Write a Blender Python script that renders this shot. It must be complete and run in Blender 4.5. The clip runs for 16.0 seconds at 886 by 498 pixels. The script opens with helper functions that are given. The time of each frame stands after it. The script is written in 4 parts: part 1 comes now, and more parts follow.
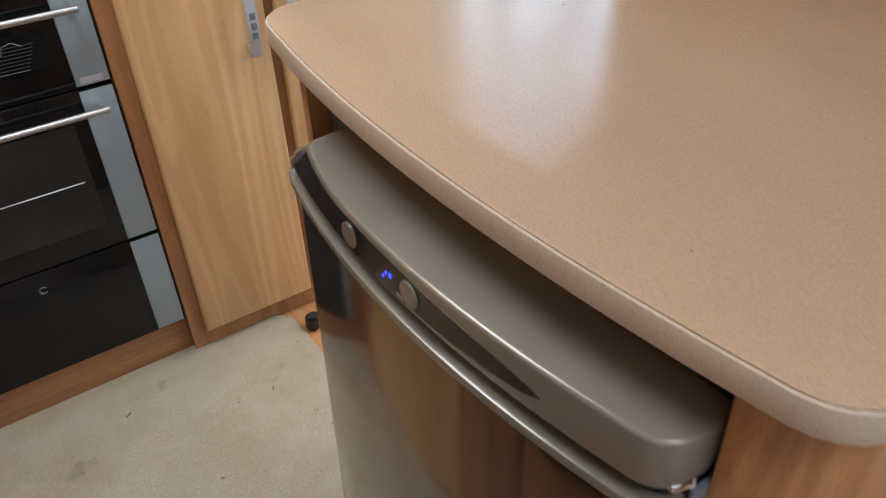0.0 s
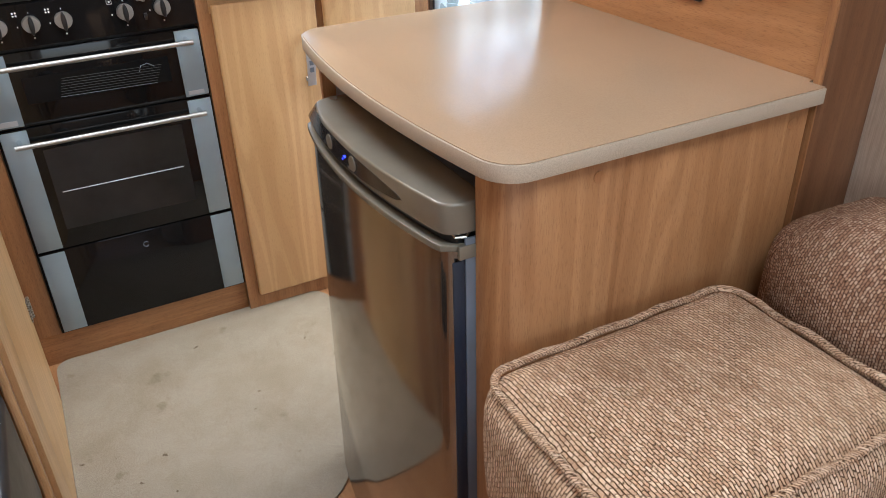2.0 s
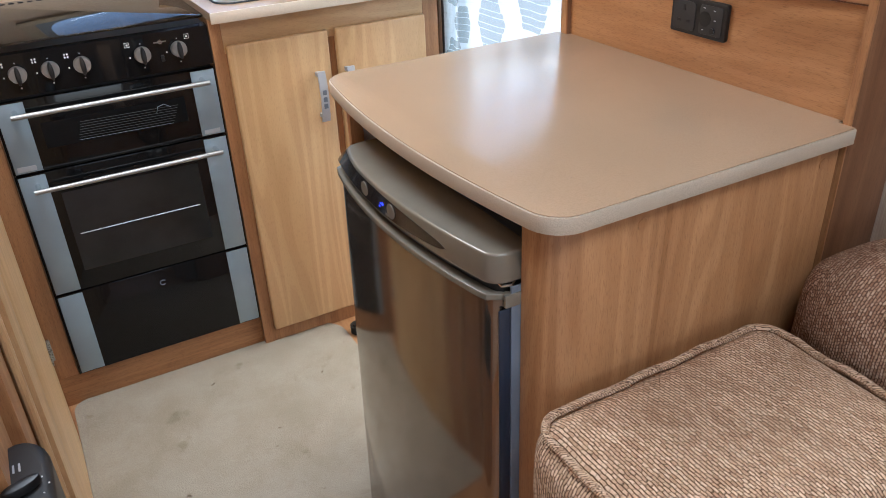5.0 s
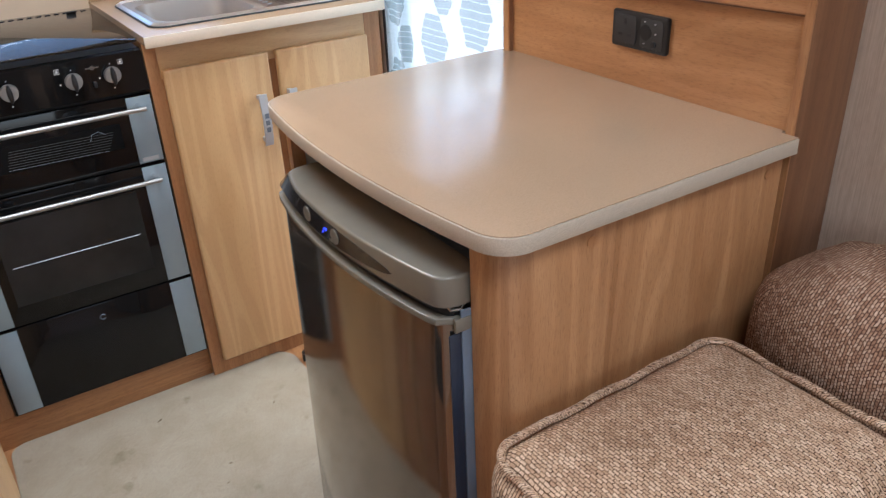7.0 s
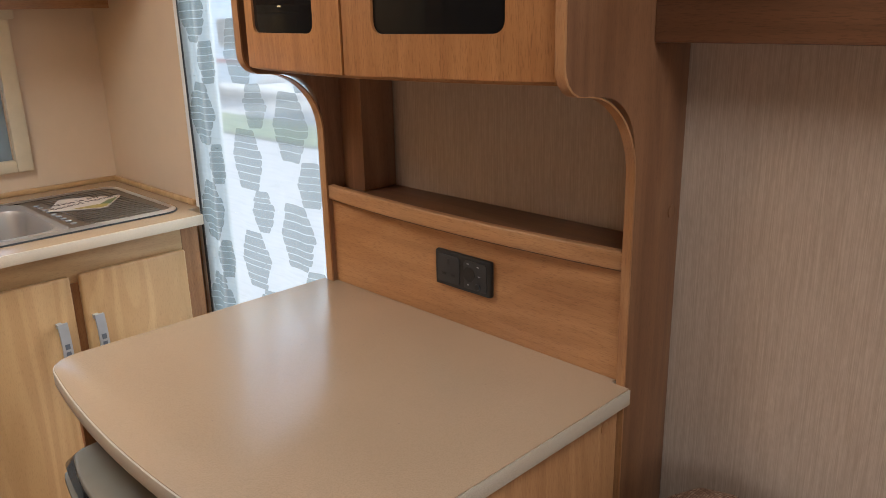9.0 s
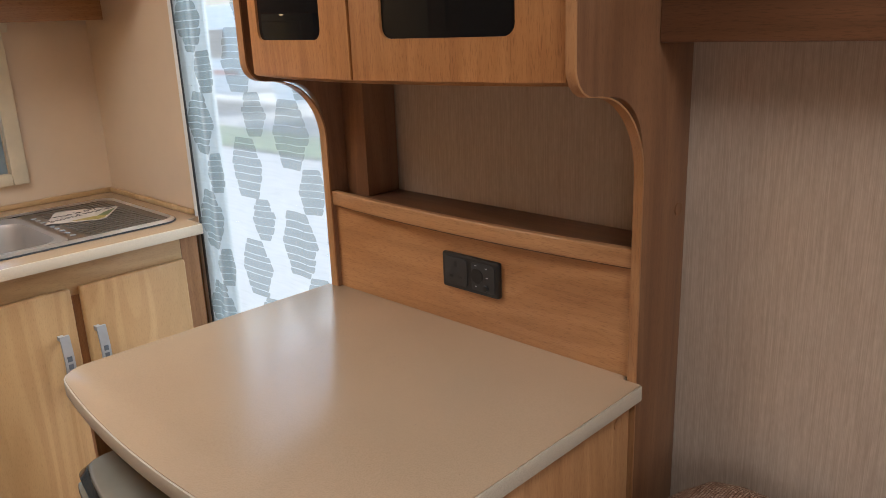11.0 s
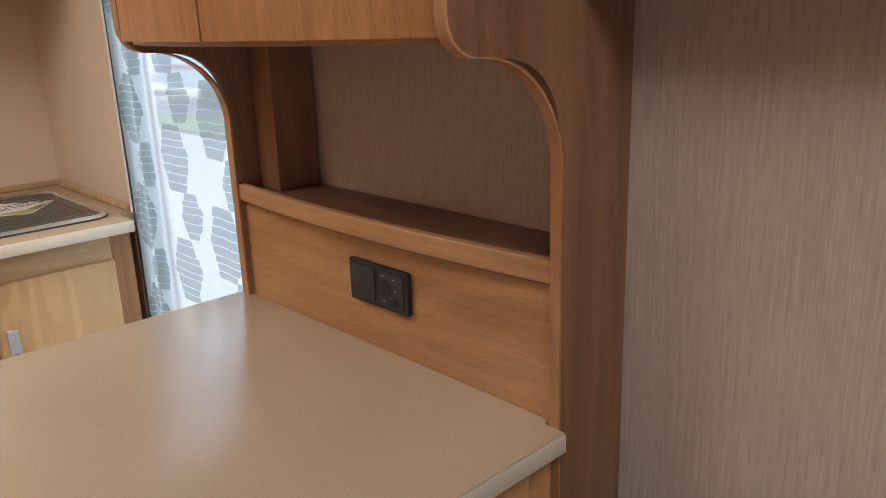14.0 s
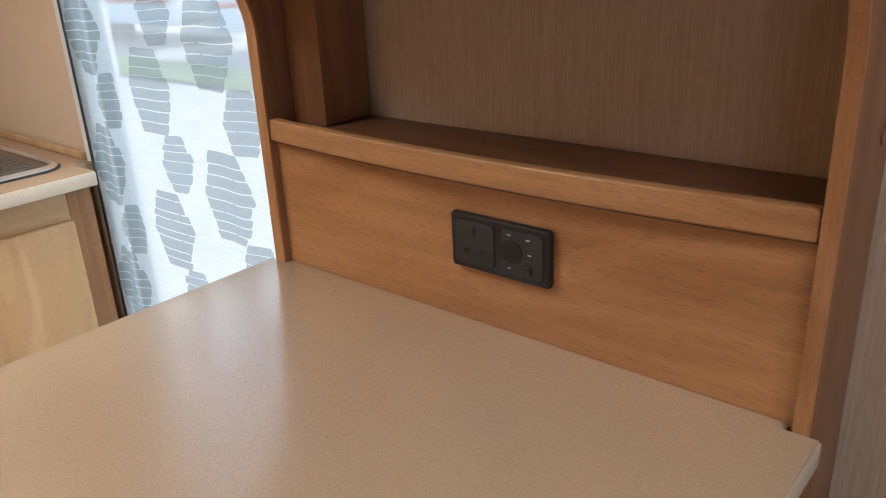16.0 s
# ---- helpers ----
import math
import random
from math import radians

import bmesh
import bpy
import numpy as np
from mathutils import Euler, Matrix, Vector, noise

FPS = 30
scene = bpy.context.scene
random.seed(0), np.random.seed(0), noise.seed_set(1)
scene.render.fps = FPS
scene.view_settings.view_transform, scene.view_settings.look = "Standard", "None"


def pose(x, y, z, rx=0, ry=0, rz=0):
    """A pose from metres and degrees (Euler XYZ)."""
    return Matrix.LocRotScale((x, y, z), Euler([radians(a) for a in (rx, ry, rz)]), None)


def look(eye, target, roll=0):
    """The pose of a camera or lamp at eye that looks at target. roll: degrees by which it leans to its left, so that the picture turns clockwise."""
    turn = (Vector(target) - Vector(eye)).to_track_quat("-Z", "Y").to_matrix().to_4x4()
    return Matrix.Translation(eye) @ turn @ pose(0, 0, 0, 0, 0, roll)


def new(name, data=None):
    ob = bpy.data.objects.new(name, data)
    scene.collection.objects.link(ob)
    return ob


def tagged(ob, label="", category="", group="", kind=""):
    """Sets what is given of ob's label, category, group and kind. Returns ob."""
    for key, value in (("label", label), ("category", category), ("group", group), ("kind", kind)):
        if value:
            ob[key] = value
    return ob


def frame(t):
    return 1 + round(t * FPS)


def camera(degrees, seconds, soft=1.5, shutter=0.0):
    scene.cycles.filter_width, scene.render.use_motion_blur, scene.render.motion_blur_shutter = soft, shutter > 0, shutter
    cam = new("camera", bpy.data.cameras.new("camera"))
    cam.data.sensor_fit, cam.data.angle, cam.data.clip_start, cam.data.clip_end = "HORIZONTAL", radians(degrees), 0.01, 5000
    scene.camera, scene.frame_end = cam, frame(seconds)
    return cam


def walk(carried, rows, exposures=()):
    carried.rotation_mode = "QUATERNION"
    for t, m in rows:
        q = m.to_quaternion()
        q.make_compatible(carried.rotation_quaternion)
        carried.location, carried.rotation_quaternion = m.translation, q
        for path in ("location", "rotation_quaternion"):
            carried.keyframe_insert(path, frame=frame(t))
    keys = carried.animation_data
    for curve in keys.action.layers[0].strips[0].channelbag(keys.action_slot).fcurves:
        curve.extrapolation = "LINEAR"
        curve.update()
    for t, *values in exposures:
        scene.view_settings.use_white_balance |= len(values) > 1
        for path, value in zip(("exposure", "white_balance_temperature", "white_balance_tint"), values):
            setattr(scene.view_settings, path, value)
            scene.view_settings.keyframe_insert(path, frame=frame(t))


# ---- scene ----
cam = camera(59.2, 16.0, soft=0.9, shutter=0.25)
PATH = [
    (0, (0.04, 0.015, 1.236), (0.915, 1.351, 0.032), -2.2),
    (0.5, (-0.041, -0.151, 1.257), (0.782, 1.262, 0.106), -1.9),
    (1, (-0.085, -0.273, 1.295), (0.713, 1.205, 0.209), -1.7),
    (1.5, (-0.087, -0.429, 1.314), (0.696, 1.084, 0.267), -1.5),
    (2, (-0.088, -0.546, 1.31), (0.699, 0.987, 0.296), -1.7),
    (2.5, (-0.098, -0.541, 1.345), (0.697, 1.012, 0.367), -1.8),
    (3, (-0.125, -0.513, 1.357), (0.679, 1.051, 0.405), -1.9),
    (3.5, (-0.139, -0.51, 1.353), (0.676, 1.057, 0.414), -1.9),
    (4, (-0.152, -0.518, 1.353), (0.662, 1.042, 0.404), -2.1),
    (6.5, (-0.12, -0.483, 1.346), (0.725, 1.025, 0.341), -3.6),
    (7, (-0.117, -0.484, 1.342), (0.815, 1.015, 0.402), -2.8),
    (7.5, (-0.056, -0.454, 1.385), (1.055, 1.013, 0.602), -1.5),
    (8, (0.008, -0.4, 1.45), (1.269, 1.017, 0.818), -0.8),
    (8.5, (0.001, -0.4, 1.446), (1.314, 0.987, 0.853), -1.1),
    (9, (-0.002, -0.394, 1.441), (1.336, 0.971, 0.853), -1.3),
    (11.5, (-0.033, -0.375, 1.436), (1.343, 0.966, 0.878), -2.7),
    (12, (-0.014, -0.368, 1.425), (1.382, 0.958, 0.884), -3.3),
    (12.5, (-0.013, -0.365, 1.42), (1.408, 0.936, 0.884), -3.6),
    (13, (0.004, -0.369, 1.412), (1.436, 0.92, 0.875), -3.4),
    (13.5, (0.108, -0.37, 1.394), (1.505, 0.953, 0.849), -2.7),
    (14, (0.231, -0.351, 1.379), (1.541, 1.05, 0.811), -2.0),
    (14.5, (0.285, -0.333, 1.365), (1.524, 1.12, 0.767), -1.7),
    (15, (0.314, -0.284, 1.341), (1.541, 1.159, 0.7), -2.2),
    (15.5, (0.268, -0.157, 1.343), (1.557, 1.211, 0.66), -2.6),
    (16, (0.254, -0.019, 1.331), (1.657, 1.201, 0.594), -2.8),
]
walk(cam, [(t, look(eye, target, roll)) for t, eye, target, roll in PATH],
     [(0, -0.15, 6100, 10), (0.5, -0.08, 6100, 10), (1.5, 0.04, 6050, 10), (2, 0.17, 6050, 10), (3, 0.13, 5850, 10), (4, 0.11, 5800, 10), (7, 0.09, 5750, 10), (7.5, 0.02, 5800, 10),
     (8, -0.33, 6300, 10), (9, -0.38, 6400, 10), (14, -0.34, 6200, 10), (15, -0.3, 6050, 10), (15.5, -0.36, 5950, 10), (16, -0.28, 6300, 10)])

# ---- light ----
world = bpy.data.worlds.new("sky")
scene.world = world
world.use_nodes = True
wn = world.node_tree
sky = wn.nodes.new("ShaderNodeTexSky")
sky.sky_type = "NISHITA"
sky.sun_disc = False
sky.sun_elevation, sky.sun_rotation = radians(50), radians(100)
sky.dust_density = 4.0
wn.links.new(sky.outputs[0], wn.nodes["Background"].inputs[0])
wn.nodes["Background"].inputs[1].default_value = 0.68
sun = new("sun", bpy.data.lights.new("sun", "SUN"))
sun.data.energy, sun.data.angle, sun.data.color = 1.3, radians(20), (1.0, 0.98, 0.95)
sun.matrix_world = look((6, 1, 8), (0, 0, 0))


def area_light(name, eye, target, w, h, watts, colour=(1, 0.97, 0.93)):
    d = bpy.data.lights.new(name, "AREA")
    d.shape, d.size, d.size_y, d.energy, d.color = "RECTANGLE", w, h, watts, colour
    ob = new(name, d)
    ob.matrix_world = look(eye, target)
    return ob


DAY = (0.94, 0.98, 1.0)
# unseen overhead fill, added to brighten the kitchen
area_light("kitchen_overhead_fill", (0.0, 1.0, 2.03), (0.0, 1.0, 0), 0.5, 0.5, 15.5, DAY)
area_light("lounge_rooflight_daylight", (0.28, -0.60, 2.03), (0.28, -0.60, 0), 0.5, 0.55, 11.5, DAY)
area_light("front_window_daylight", (-0.15, -3.02, 1.25), (-0.15, 0, 1.15), 1.6, 0.7, 4.5, DAY)
# unseen side lamps west and east, added as fill for niche and walls
area_light("west_side_fill", (-1.32, -1.4, 1.2), (0, -1.4, 1.1), 1.2, 0.6, 4.8, DAY)
area_light("east_side_fill", (1.06, -1.7, 1.2), (0, -1.7, 1.1), 1.2, 0.6, 1.5, DAY)


# ---- materials ----
def mat(name, rough=0.5, metal=0.0, colour=(0.5, 0.5, 0.5), spec=0.5):
    m = bpy.data.materials.new(name)
    m.use_nodes = True
    b = m.node_tree.nodes["Principled BSDF"]
    b.inputs["Base Color"].default_value = (*colour, 1)
    b.inputs["Roughness"].default_value = rough
    b.inputs["Metallic"].default_value = metal
    b.inputs["Specular IOR Level"].default_value = spec
    return m


def add(m, kind, **props):
    n = m.node_tree.nodes.new(kind)
    for k, v in props.items():
        n.inputs[k].default_value = v
    return n


def wire(m, a, b):
    m.node_tree.links.new(a, b)


def bsdf(m):
    return m.node_tree.nodes["Principled BSDF"]


def coords(m, scale=(1, 1, 1), source="Object"):
    c = add(m, "ShaderNodeTexCoord")
    g = add(m, "ShaderNodeMapping", Scale=scale)
    wire(m, c.outputs[source], g.inputs["Vector"])
    return g.outputs["Vector"]


def ramp(m, fac, stops):
    r = add(m, "ShaderNodeValToRGB")
    e = r.color_ramp.elements
    while len(e) < len(stops):
        e.new(0.5)
    for el, (p, c) in zip(e, stops):
        el.position, el.color = p, (*c, 1)
    wire(m, fac, r.inputs[0])
    return r.outputs[0]


def mixed(m, fac, a, b, blend="MIX"):
    x = m.node_tree.nodes.new("ShaderNodeMix")
    x.data_type, x.blend_type = "RGBA", blend
    for val, sock in ((fac, x.inputs[0]), (a, x.inputs[6]), (b, x.inputs[7])):
        if hasattr(val, "links"):
            wire(m, val, sock)
        else:
            sock.default_value = val if isinstance(val, float) else (*val, 1)
    return x.outputs[2]


def bump(m, height, strength=0.1, distance=0.002):
    b = add(m, "ShaderNodeBump", Strength=strength, Distance=distance)
    wire(m, height, b.inputs["Height"])
    wire(m, b.outputs[0], bsdf(m).inputs["Normal"])


def wood(name, dark, mid, light, axis="z", rough=0.4, broad=7.0, fine=90.0, streak=0.42, pore=0.55, figure=0.0):
    """Wood-grain laminate with the grain along one axis."""
    m = mat(name, rough)
    k = {"x": 0, "y": 1, "z": 2}[axis]
    s1, s2, s3 = [broad] * 3, [fine] * 3, [850.0] * 3
    s1[k], s2[k], s3[k] = broad * 0.09, fine * 0.022, 70.0
    n1 = add(m, "ShaderNodeTexNoise", Scale=1.0, Detail=4.0, Roughness=0.55, Distortion=1.4)
    n2 = add(m, "ShaderNodeTexNoise", Scale=1.0, Detail=5.0, Roughness=0.6, Distortion=0.3)
    n3 = add(m, "ShaderNodeTexNoise", Scale=1.0, Detail=2.0, Roughness=0.6)
    for n, s in ((n1, s1), (n2, s2), (n3, s3)):
        wire(m, coords(m, s), n.inputs["Vector"])
    a = ramp(m, n1.outputs[0], [(0.25, dark), (0.42, mid), (0.55, light), (0.66, mid), (0.80, light)])
    b = ramp(m, n2.outputs[0], [(0.38, dark), (0.6, light)])
    c = mixed(m, streak, a, b)
    if figure:
        rings = add(m, "ShaderNodeTexNoise", Scale=1.0, Detail=1.5, Roughness=0.45, Distortion=0.3)
        s4 = [6.5] * 3
        s4[k] = 0.75
        wire(m, coords(m, s4), rings.inputs["Vector"])
        turns = m.node_tree.nodes.new("ShaderNodeMath")
        turns.operation = "MULTIPLY"
        turns.inputs[1].default_value = 85.0
        wire(m, rings.outputs[0], turns.inputs[0])
        wavy = m.node_tree.nodes.new("ShaderNodeMath")
        wavy.operation = "SINE"
        wire(m, turns.outputs[0], wavy.inputs[0])
        lines = ramp(m, wavy.outputs[0], [(0.0, (0.84, 0.78, 0.72)), (0.35, (0.95, 0.93, 0.91)), (0.8, (1, 1, 1))])
        c = mixed(m, figure, c, lines, "MULTIPLY")
    pores = ramp(m, n3.outputs[0], [(0.33, (0.50, 0.42, 0.36)), (0.47, (1, 1, 1))])
    wire(m, mixed(m, pore, c, pores, "MULTIPLY"), bsdf(m).inputs["Base Color"])
    bump(m, n2.outputs[0], 0.06, 0.001)
    return m


def speckled(name, base, rough, amount=0.5, grain=900.0):
    m = mat(name, rough)
    v = coords(m)
    n = add(m, "ShaderNodeTexNoise", Scale=grain, Detail=2.0)
    big = add(m, "ShaderNodeTexNoise", Scale=5.0, Detail=3.0)
    wire(m, v, n.inputs["Vector"])
    wire(m, v, big.inputs["Vector"])
    lo, hi = [c * (1 - 0.28 * amount) for c in base], [min(1, c * (1 + 0.25 * amount)) for c in base]
    c1 = ramp(m, n.outputs[0], [(0.35, lo), (0.5, base), (0.68, hi)])
    c2 = ramp(m, big.outputs[0], [(0.3, (0.93, 0.93, 0.93)), (0.7, (1, 1, 1))])
    wire(m, mixed(m, 1.0, c1, c2, "MULTIPLY"), bsdf(m).inputs["Base Color"])
    r = add(m, "ShaderNodeMapRange")
    wire(m, big.outputs[0], r.inputs[0])
    r.inputs[3].default_value, r.inputs[4].default_value = rough * 0.9, rough * 1.12
    wire(m, r.outputs[0], bsdf(m).inputs["Roughness"])
    return m


def streaked_paper(name, c0, c1):
    """Vinyl wall covering with fine upright streaks."""
    m = mat(name, 0.55)
    n = add(m, "ShaderNodeTexNoise", Scale=1.0, Detail=2.0, Roughness=0.5)
    wire(m, coords(m, (950, 950, 13)), n.inputs["Vector"])
    n2 = add(m, "ShaderNodeTexNoise", Scale=1.0, Detail=2.0)
    wire(m, coords(m, (210, 210, 70)), n2.inputs["Vector"])
    c = ramp(m, n.outputs[0], [(0.3, c0), (0.68, c1)])
    d = ramp(m, n2.outputs[0], [(0.3, (0.9, 0.9, 0.9)), (0.7, (1, 1, 1))])
    wire(m, mixed(m, 1.0, c, d, "MULTIPLY"), bsdf(m).inputs["Base Color"])
    bump(m, n.outputs[0], 0.12, 0.001)
    return m


def carpet_material():
    m = mat("beige_carpet", 0.95, spec=0.1)
    v = coords(m)
    n = add(m, "ShaderNodeTexNoise", Scale=420.0, Detail=3.0)
    b = add(m, "ShaderNodeTexNoise", Scale=7.0, Detail=5.0, Roughness=0.65)
    st = add(m, "ShaderNodeTexNoise", Scale=16.0, Detail=4.0)
    for x in (n, b, st):
        wire(m, v, x.inputs["Vector"])
    c1 = ramp(m, n.outputs[0], [(0.3, (0.235, 0.197, 0.147)), (0.7, (0.35, 0.30, 0.232))])
    c2 = ramp(m, b.outputs[0], [(0.35, (0.86, 0.84, 0.80)), (0.62, (1, 1, 1))])
    c3 = ramp(m, st.outputs[0], [(0.27, (0.78, 0.75, 0.70)), (0.36, (1, 1, 1))])
    spots = add(m, "ShaderNodeTexNoise", Scale=48.0, Detail=2.0)
    wire(m, v, spots.inputs["Vector"])
    c4 = ramp(m, spots.outputs[0], [(0.225, (0.5, 0.45, 0.40)), (0.26, (1, 1, 1))])
    stained = mixed(m, 1.0, mixed(m, 1.0, c1, c2, "MULTIPLY"), c3, "MULTIPLY")
    wire(m, mixed(m, 1.0, stained, c4, "MULTIPLY"), bsdf(m).inputs["Base Color"])
    bump(m, n.outputs[0], 0.35, 0.003)
    return m


def boucle(name, ground, slubs, long=0.0085, pitch=0.0043):
    """Woven upholstery: rows of short light slubs over a dark brown ground."""
    m = mat(name, 0.9, spec=0.15)
    v = coords(m, (1, 1, 1), "UV")
    w = add(m, "ShaderNodeTexNoise", Scale=120.0, Detail=3.0)
    wire(m, v, w.inputs["Vector"])
    sub = m.node_tree.nodes.new("ShaderNodeVectorMath")
    sub.operation = "MULTIPLY_ADD"
    wire(m, w.outputs[1], sub.inputs[0])
    sub.inputs[1].default_value = (0.0085, 0.0038, 0)
    wire(m, v, sub.inputs[2])
    br = add(m, "ShaderNodeTexBrick", Color1=(0, 0, 0, 1), Color2=(1, 1, 1, 1), Mortar=(0, 0, 0, 1), Scale=1.0, Bias=0.0)
    br.offset, br.offset_frequency, br.squash = 0.45, 2, 1.0
    br.inputs["Mortar Size"].default_value = pitch * 0.18
    br.inputs["Mortar Smooth"].default_value = 0.9
    br.inputs["Brick Width"].default_value = long
    br.inputs["Row Height"].default_value = pitch
    wire(m, sub.outputs[0], br.inputs["Vector"])
    slub = ramp(m, br.outputs["Color"], [(0.0, slubs[0]), (0.4, slubs[1]), (1.0, slubs[2])])
    weave = mixed(m, br.outputs["Fac"], slub, ground)
    n = add(m, "ShaderNodeTexNoise", Scale=900.0, Detail=2.0)
    wire(m, v, n.inputs["Vector"])
    big = add(m, "ShaderNodeTexNoise", Scale=14.0, Detail=3.0)
    wire(m, v, big.inputs["Vector"])
    c = mixed(m, 0.55, weave, ramp(m, n.outputs[0], [(0.3, (0.55, 0.5, 0.46)), (0.6, (1, 1, 1))]), "MULTIPLY")
    c = mixed(m, 1.0, c, ramp(m, big.outputs[0], [(0.3, (0.85, 0.83, 0.81)), (0.65, (1, 1, 1))]), "MULTIPLY")
    wire(m, c, bsdf(m).inputs["Base Color"])
    low = add(m, "ShaderNodeInvert")
    wire(m, br.outputs["Fac"], low.inputs["Color"])
    bump(m, low.outputs[0], 0.8, 0.002)
    return m


def brushed(name, colour, rough, along="x", amount=0.25):
    m = mat(name, rough, 1.0, colour)
    s = {"x": (4, 500, 500), "y": (500, 4, 500), "z": (500, 500, 4)}[along]
    n = add(m, "ShaderNodeTexNoise", Scale=1.0, Detail=3.0)
    wire(m, coords(m, s), n.inputs["Vector"])
    r = add(m, "ShaderNodeMapRange")
    wire(m, n.outputs[0], r.inputs[0])
    r.inputs[3].default_value, r.inputs[4].default_value = rough * (1 - amount), rough * (1 + amount)
    wire(m, r.outputs[0], bsdf(m).inputs["Roughness"])
    bump(m, n.outputs[0], 0.02, 0.0005)
    return m


def worn(name, colour, rough, metal=0.0, vary=0.12, scale=30.0, spec=0.5):
    """Plain paint or plastic with slight smudges in tone and gloss."""
    m = mat(name, rough, metal, colour, spec)
    n = add(m, "ShaderNodeTexNoise", Scale=scale, Detail=5.0, Roughness=0.6)
    wire(m, coords(m), n.inputs["Vector"])
    lo = [c * (1 - vary) for c in colour]
    wire(m, ramp(m, n.outputs[0], [(0.3, lo), (0.65, colour)]), bsdf(m).inputs["Base Color"])
    r = add(m, "ShaderNodeMapRange")
    wire(m, n.outputs[0], r.inputs[0])
    r.inputs[3].default_value, r.inputs[4].default_value = rough * 0.8, min(1, rough * 1.25)
    wire(m, r.outputs[0], bsdf(m).inputs["Roughness"])
    return m


def sheer(name, colour, see):
    """Thin cloth: part of the light passes straight through, part is scattered."""
    m = bpy.data.materials.new(name)
    m.use_nodes = True
    nt = m.node_tree
    nt.nodes.remove(nt.nodes["Principled BSDF"])
    out = nt.nodes["Material Output"]
    tint = (0.90, 0.965, 0.97, 1)
    tr, tl, df = (add(m, k) for k in ("ShaderNodeBsdfTransparent", "ShaderNodeBsdfTranslucent", "ShaderNodeBsdfDiffuse"))
    n = add(m, "ShaderNodeTexNoise", Scale=1.0, Detail=3.0)
    wire(m, coords(m, (40, 12, 160)), n.inputs["Vector"])
    col = ramp(m, n.outputs[0], [(0.3, [c * 0.93 for c in colour]), (0.6, colour)])
    tr.inputs[0].default_value = tint
    wire(m, col, tl.inputs[0])
    wire(m, col, df.inputs[0])
    a, b = add(m, "ShaderNodeMixShader", Fac=0.4), add(m, "ShaderNodeMixShader")
    wire(m, tl.outputs[0], a.inputs[1])
    wire(m, df.outputs[0], a.inputs[2])
    r = add(m, "ShaderNodeMapRange")
    wire(m, n.outputs[0], r.inputs[0])
    r.inputs[3].default_value, r.inputs[4].default_value = see - 0.07, see + 0.07
    wire(m, r.outputs[0], b.inputs[0])
    wire(m, a.outputs[0], b.inputs[1])
    wire(m, tr.outputs[0], b.inputs[2])
    wire(m, b.outputs[0], out.inputs[0])
    return m


def glass(name, tint=(1, 1, 1), rough=0.0, gloss=1.0):
    m = bpy.data.materials.new(name)
    m.use_nodes = True
    nt = m.node_tree
    nt.nodes.remove(nt.nodes["Principled BSDF"])
    tr, gl = add(m, "ShaderNodeBsdfTransparent", Color=(*tint, 1)), add(m, "ShaderNodeBsdfGlossy", Color=(gloss, gloss, gloss, 1), Roughness=rough)
    f = add(m, "ShaderNodeLayerWeight", Blend=0.5)
    steep, lift = m.node_tree.nodes.new("ShaderNodeMath"), m.node_tree.nodes.new("ShaderNodeMath")
    steep.operation, lift.operation = "POWER", "MULTIPLY_ADD"
    steep.inputs[1].default_value, lift.inputs[1].default_value, lift.inputs[2].default_value = 5.0, 0.96, 0.04
    wire(m, f.outputs["Facing"], steep.inputs[0])
    wire(m, steep.outputs[0], lift.inputs[0])
    x = add(m, "ShaderNodeMixShader")
    wire(m, lift.outputs[0], x.inputs[0])
    wire(m, tr.outputs[0], x.inputs[1])
    wire(m, gl.outputs[0], x.inputs[2])
    wire(m, x.outputs[0], nt.nodes["Material Output"].inputs[0])
    return m


PALE = ((0.455, 0.275, 0.118), (0.53, 0.333, 0.154), (0.605, 0.392, 0.195))
OAK = ((0.265, 0.115, 0.043), (0.385, 0.184, 0.074), (0.465, 0.238, 0.102))
# darker oak copy: shade on the dresser uprights and duct is in the colour
OAK_SHADE = ((0.14, 0.060, 0.027), (0.20, 0.090, 0.041), (0.255, 0.120, 0.056))
# darkest oak copy: dim light on locker front and shelf top, put into colour
OAK_DEEP_SHADE = ((0.085, 0.035, 0.015), (0.125, 0.052, 0.023), (0.17, 0.072, 0.032))
AMBER = ((0.26, 0.101, 0.030), (0.365, 0.152, 0.047), (0.43, 0.19, 0.063))
BROWN = ((0.225, 0.099, 0.037), (0.325, 0.151, 0.059), (0.395, 0.196, 0.080))
M_PALE = wood("pale_maple_upright", *PALE, "z", broad=5.0, fine=40.0, streak=0.16, pore=0.28, figure=0.55)
M_PALE_X = wood("pale_maple_level", *PALE, "x", broad=5.0, fine=60.0, streak=0.22, pore=0.3, figure=0.4)
M_OAK = wood("oak_laminate_upright", *OAK, "z", broad=8.0, fine=90.0, streak=0.24, pore=0.42, figure=0.75)
M_AMBER = wood("amber_oak_upright", *AMBER, "z", broad=9.0, fine=130.0, streak=0.3, pore=0.6, figure=0.65)
M_OAK_Y = wood("oak_laminate_lengthwise", (0.275, 0.119, 0.043), (0.38, 0.177, 0.068), (0.45, 0.220, 0.089), "y", broad=8.0, fine=100.0, streak=0.26, pore=0.5, figure=0.6)
M_NOSING = wood("oak_nosing", *OAK, "y", broad=8.0, fine=110.0, streak=0.3, pore=0.5)
M_OAK_SHADE = wood("shaded_oak_upright", *OAK_SHADE, "z", broad=6.0, streak=0.3, pore=0.4, figure=0.5)
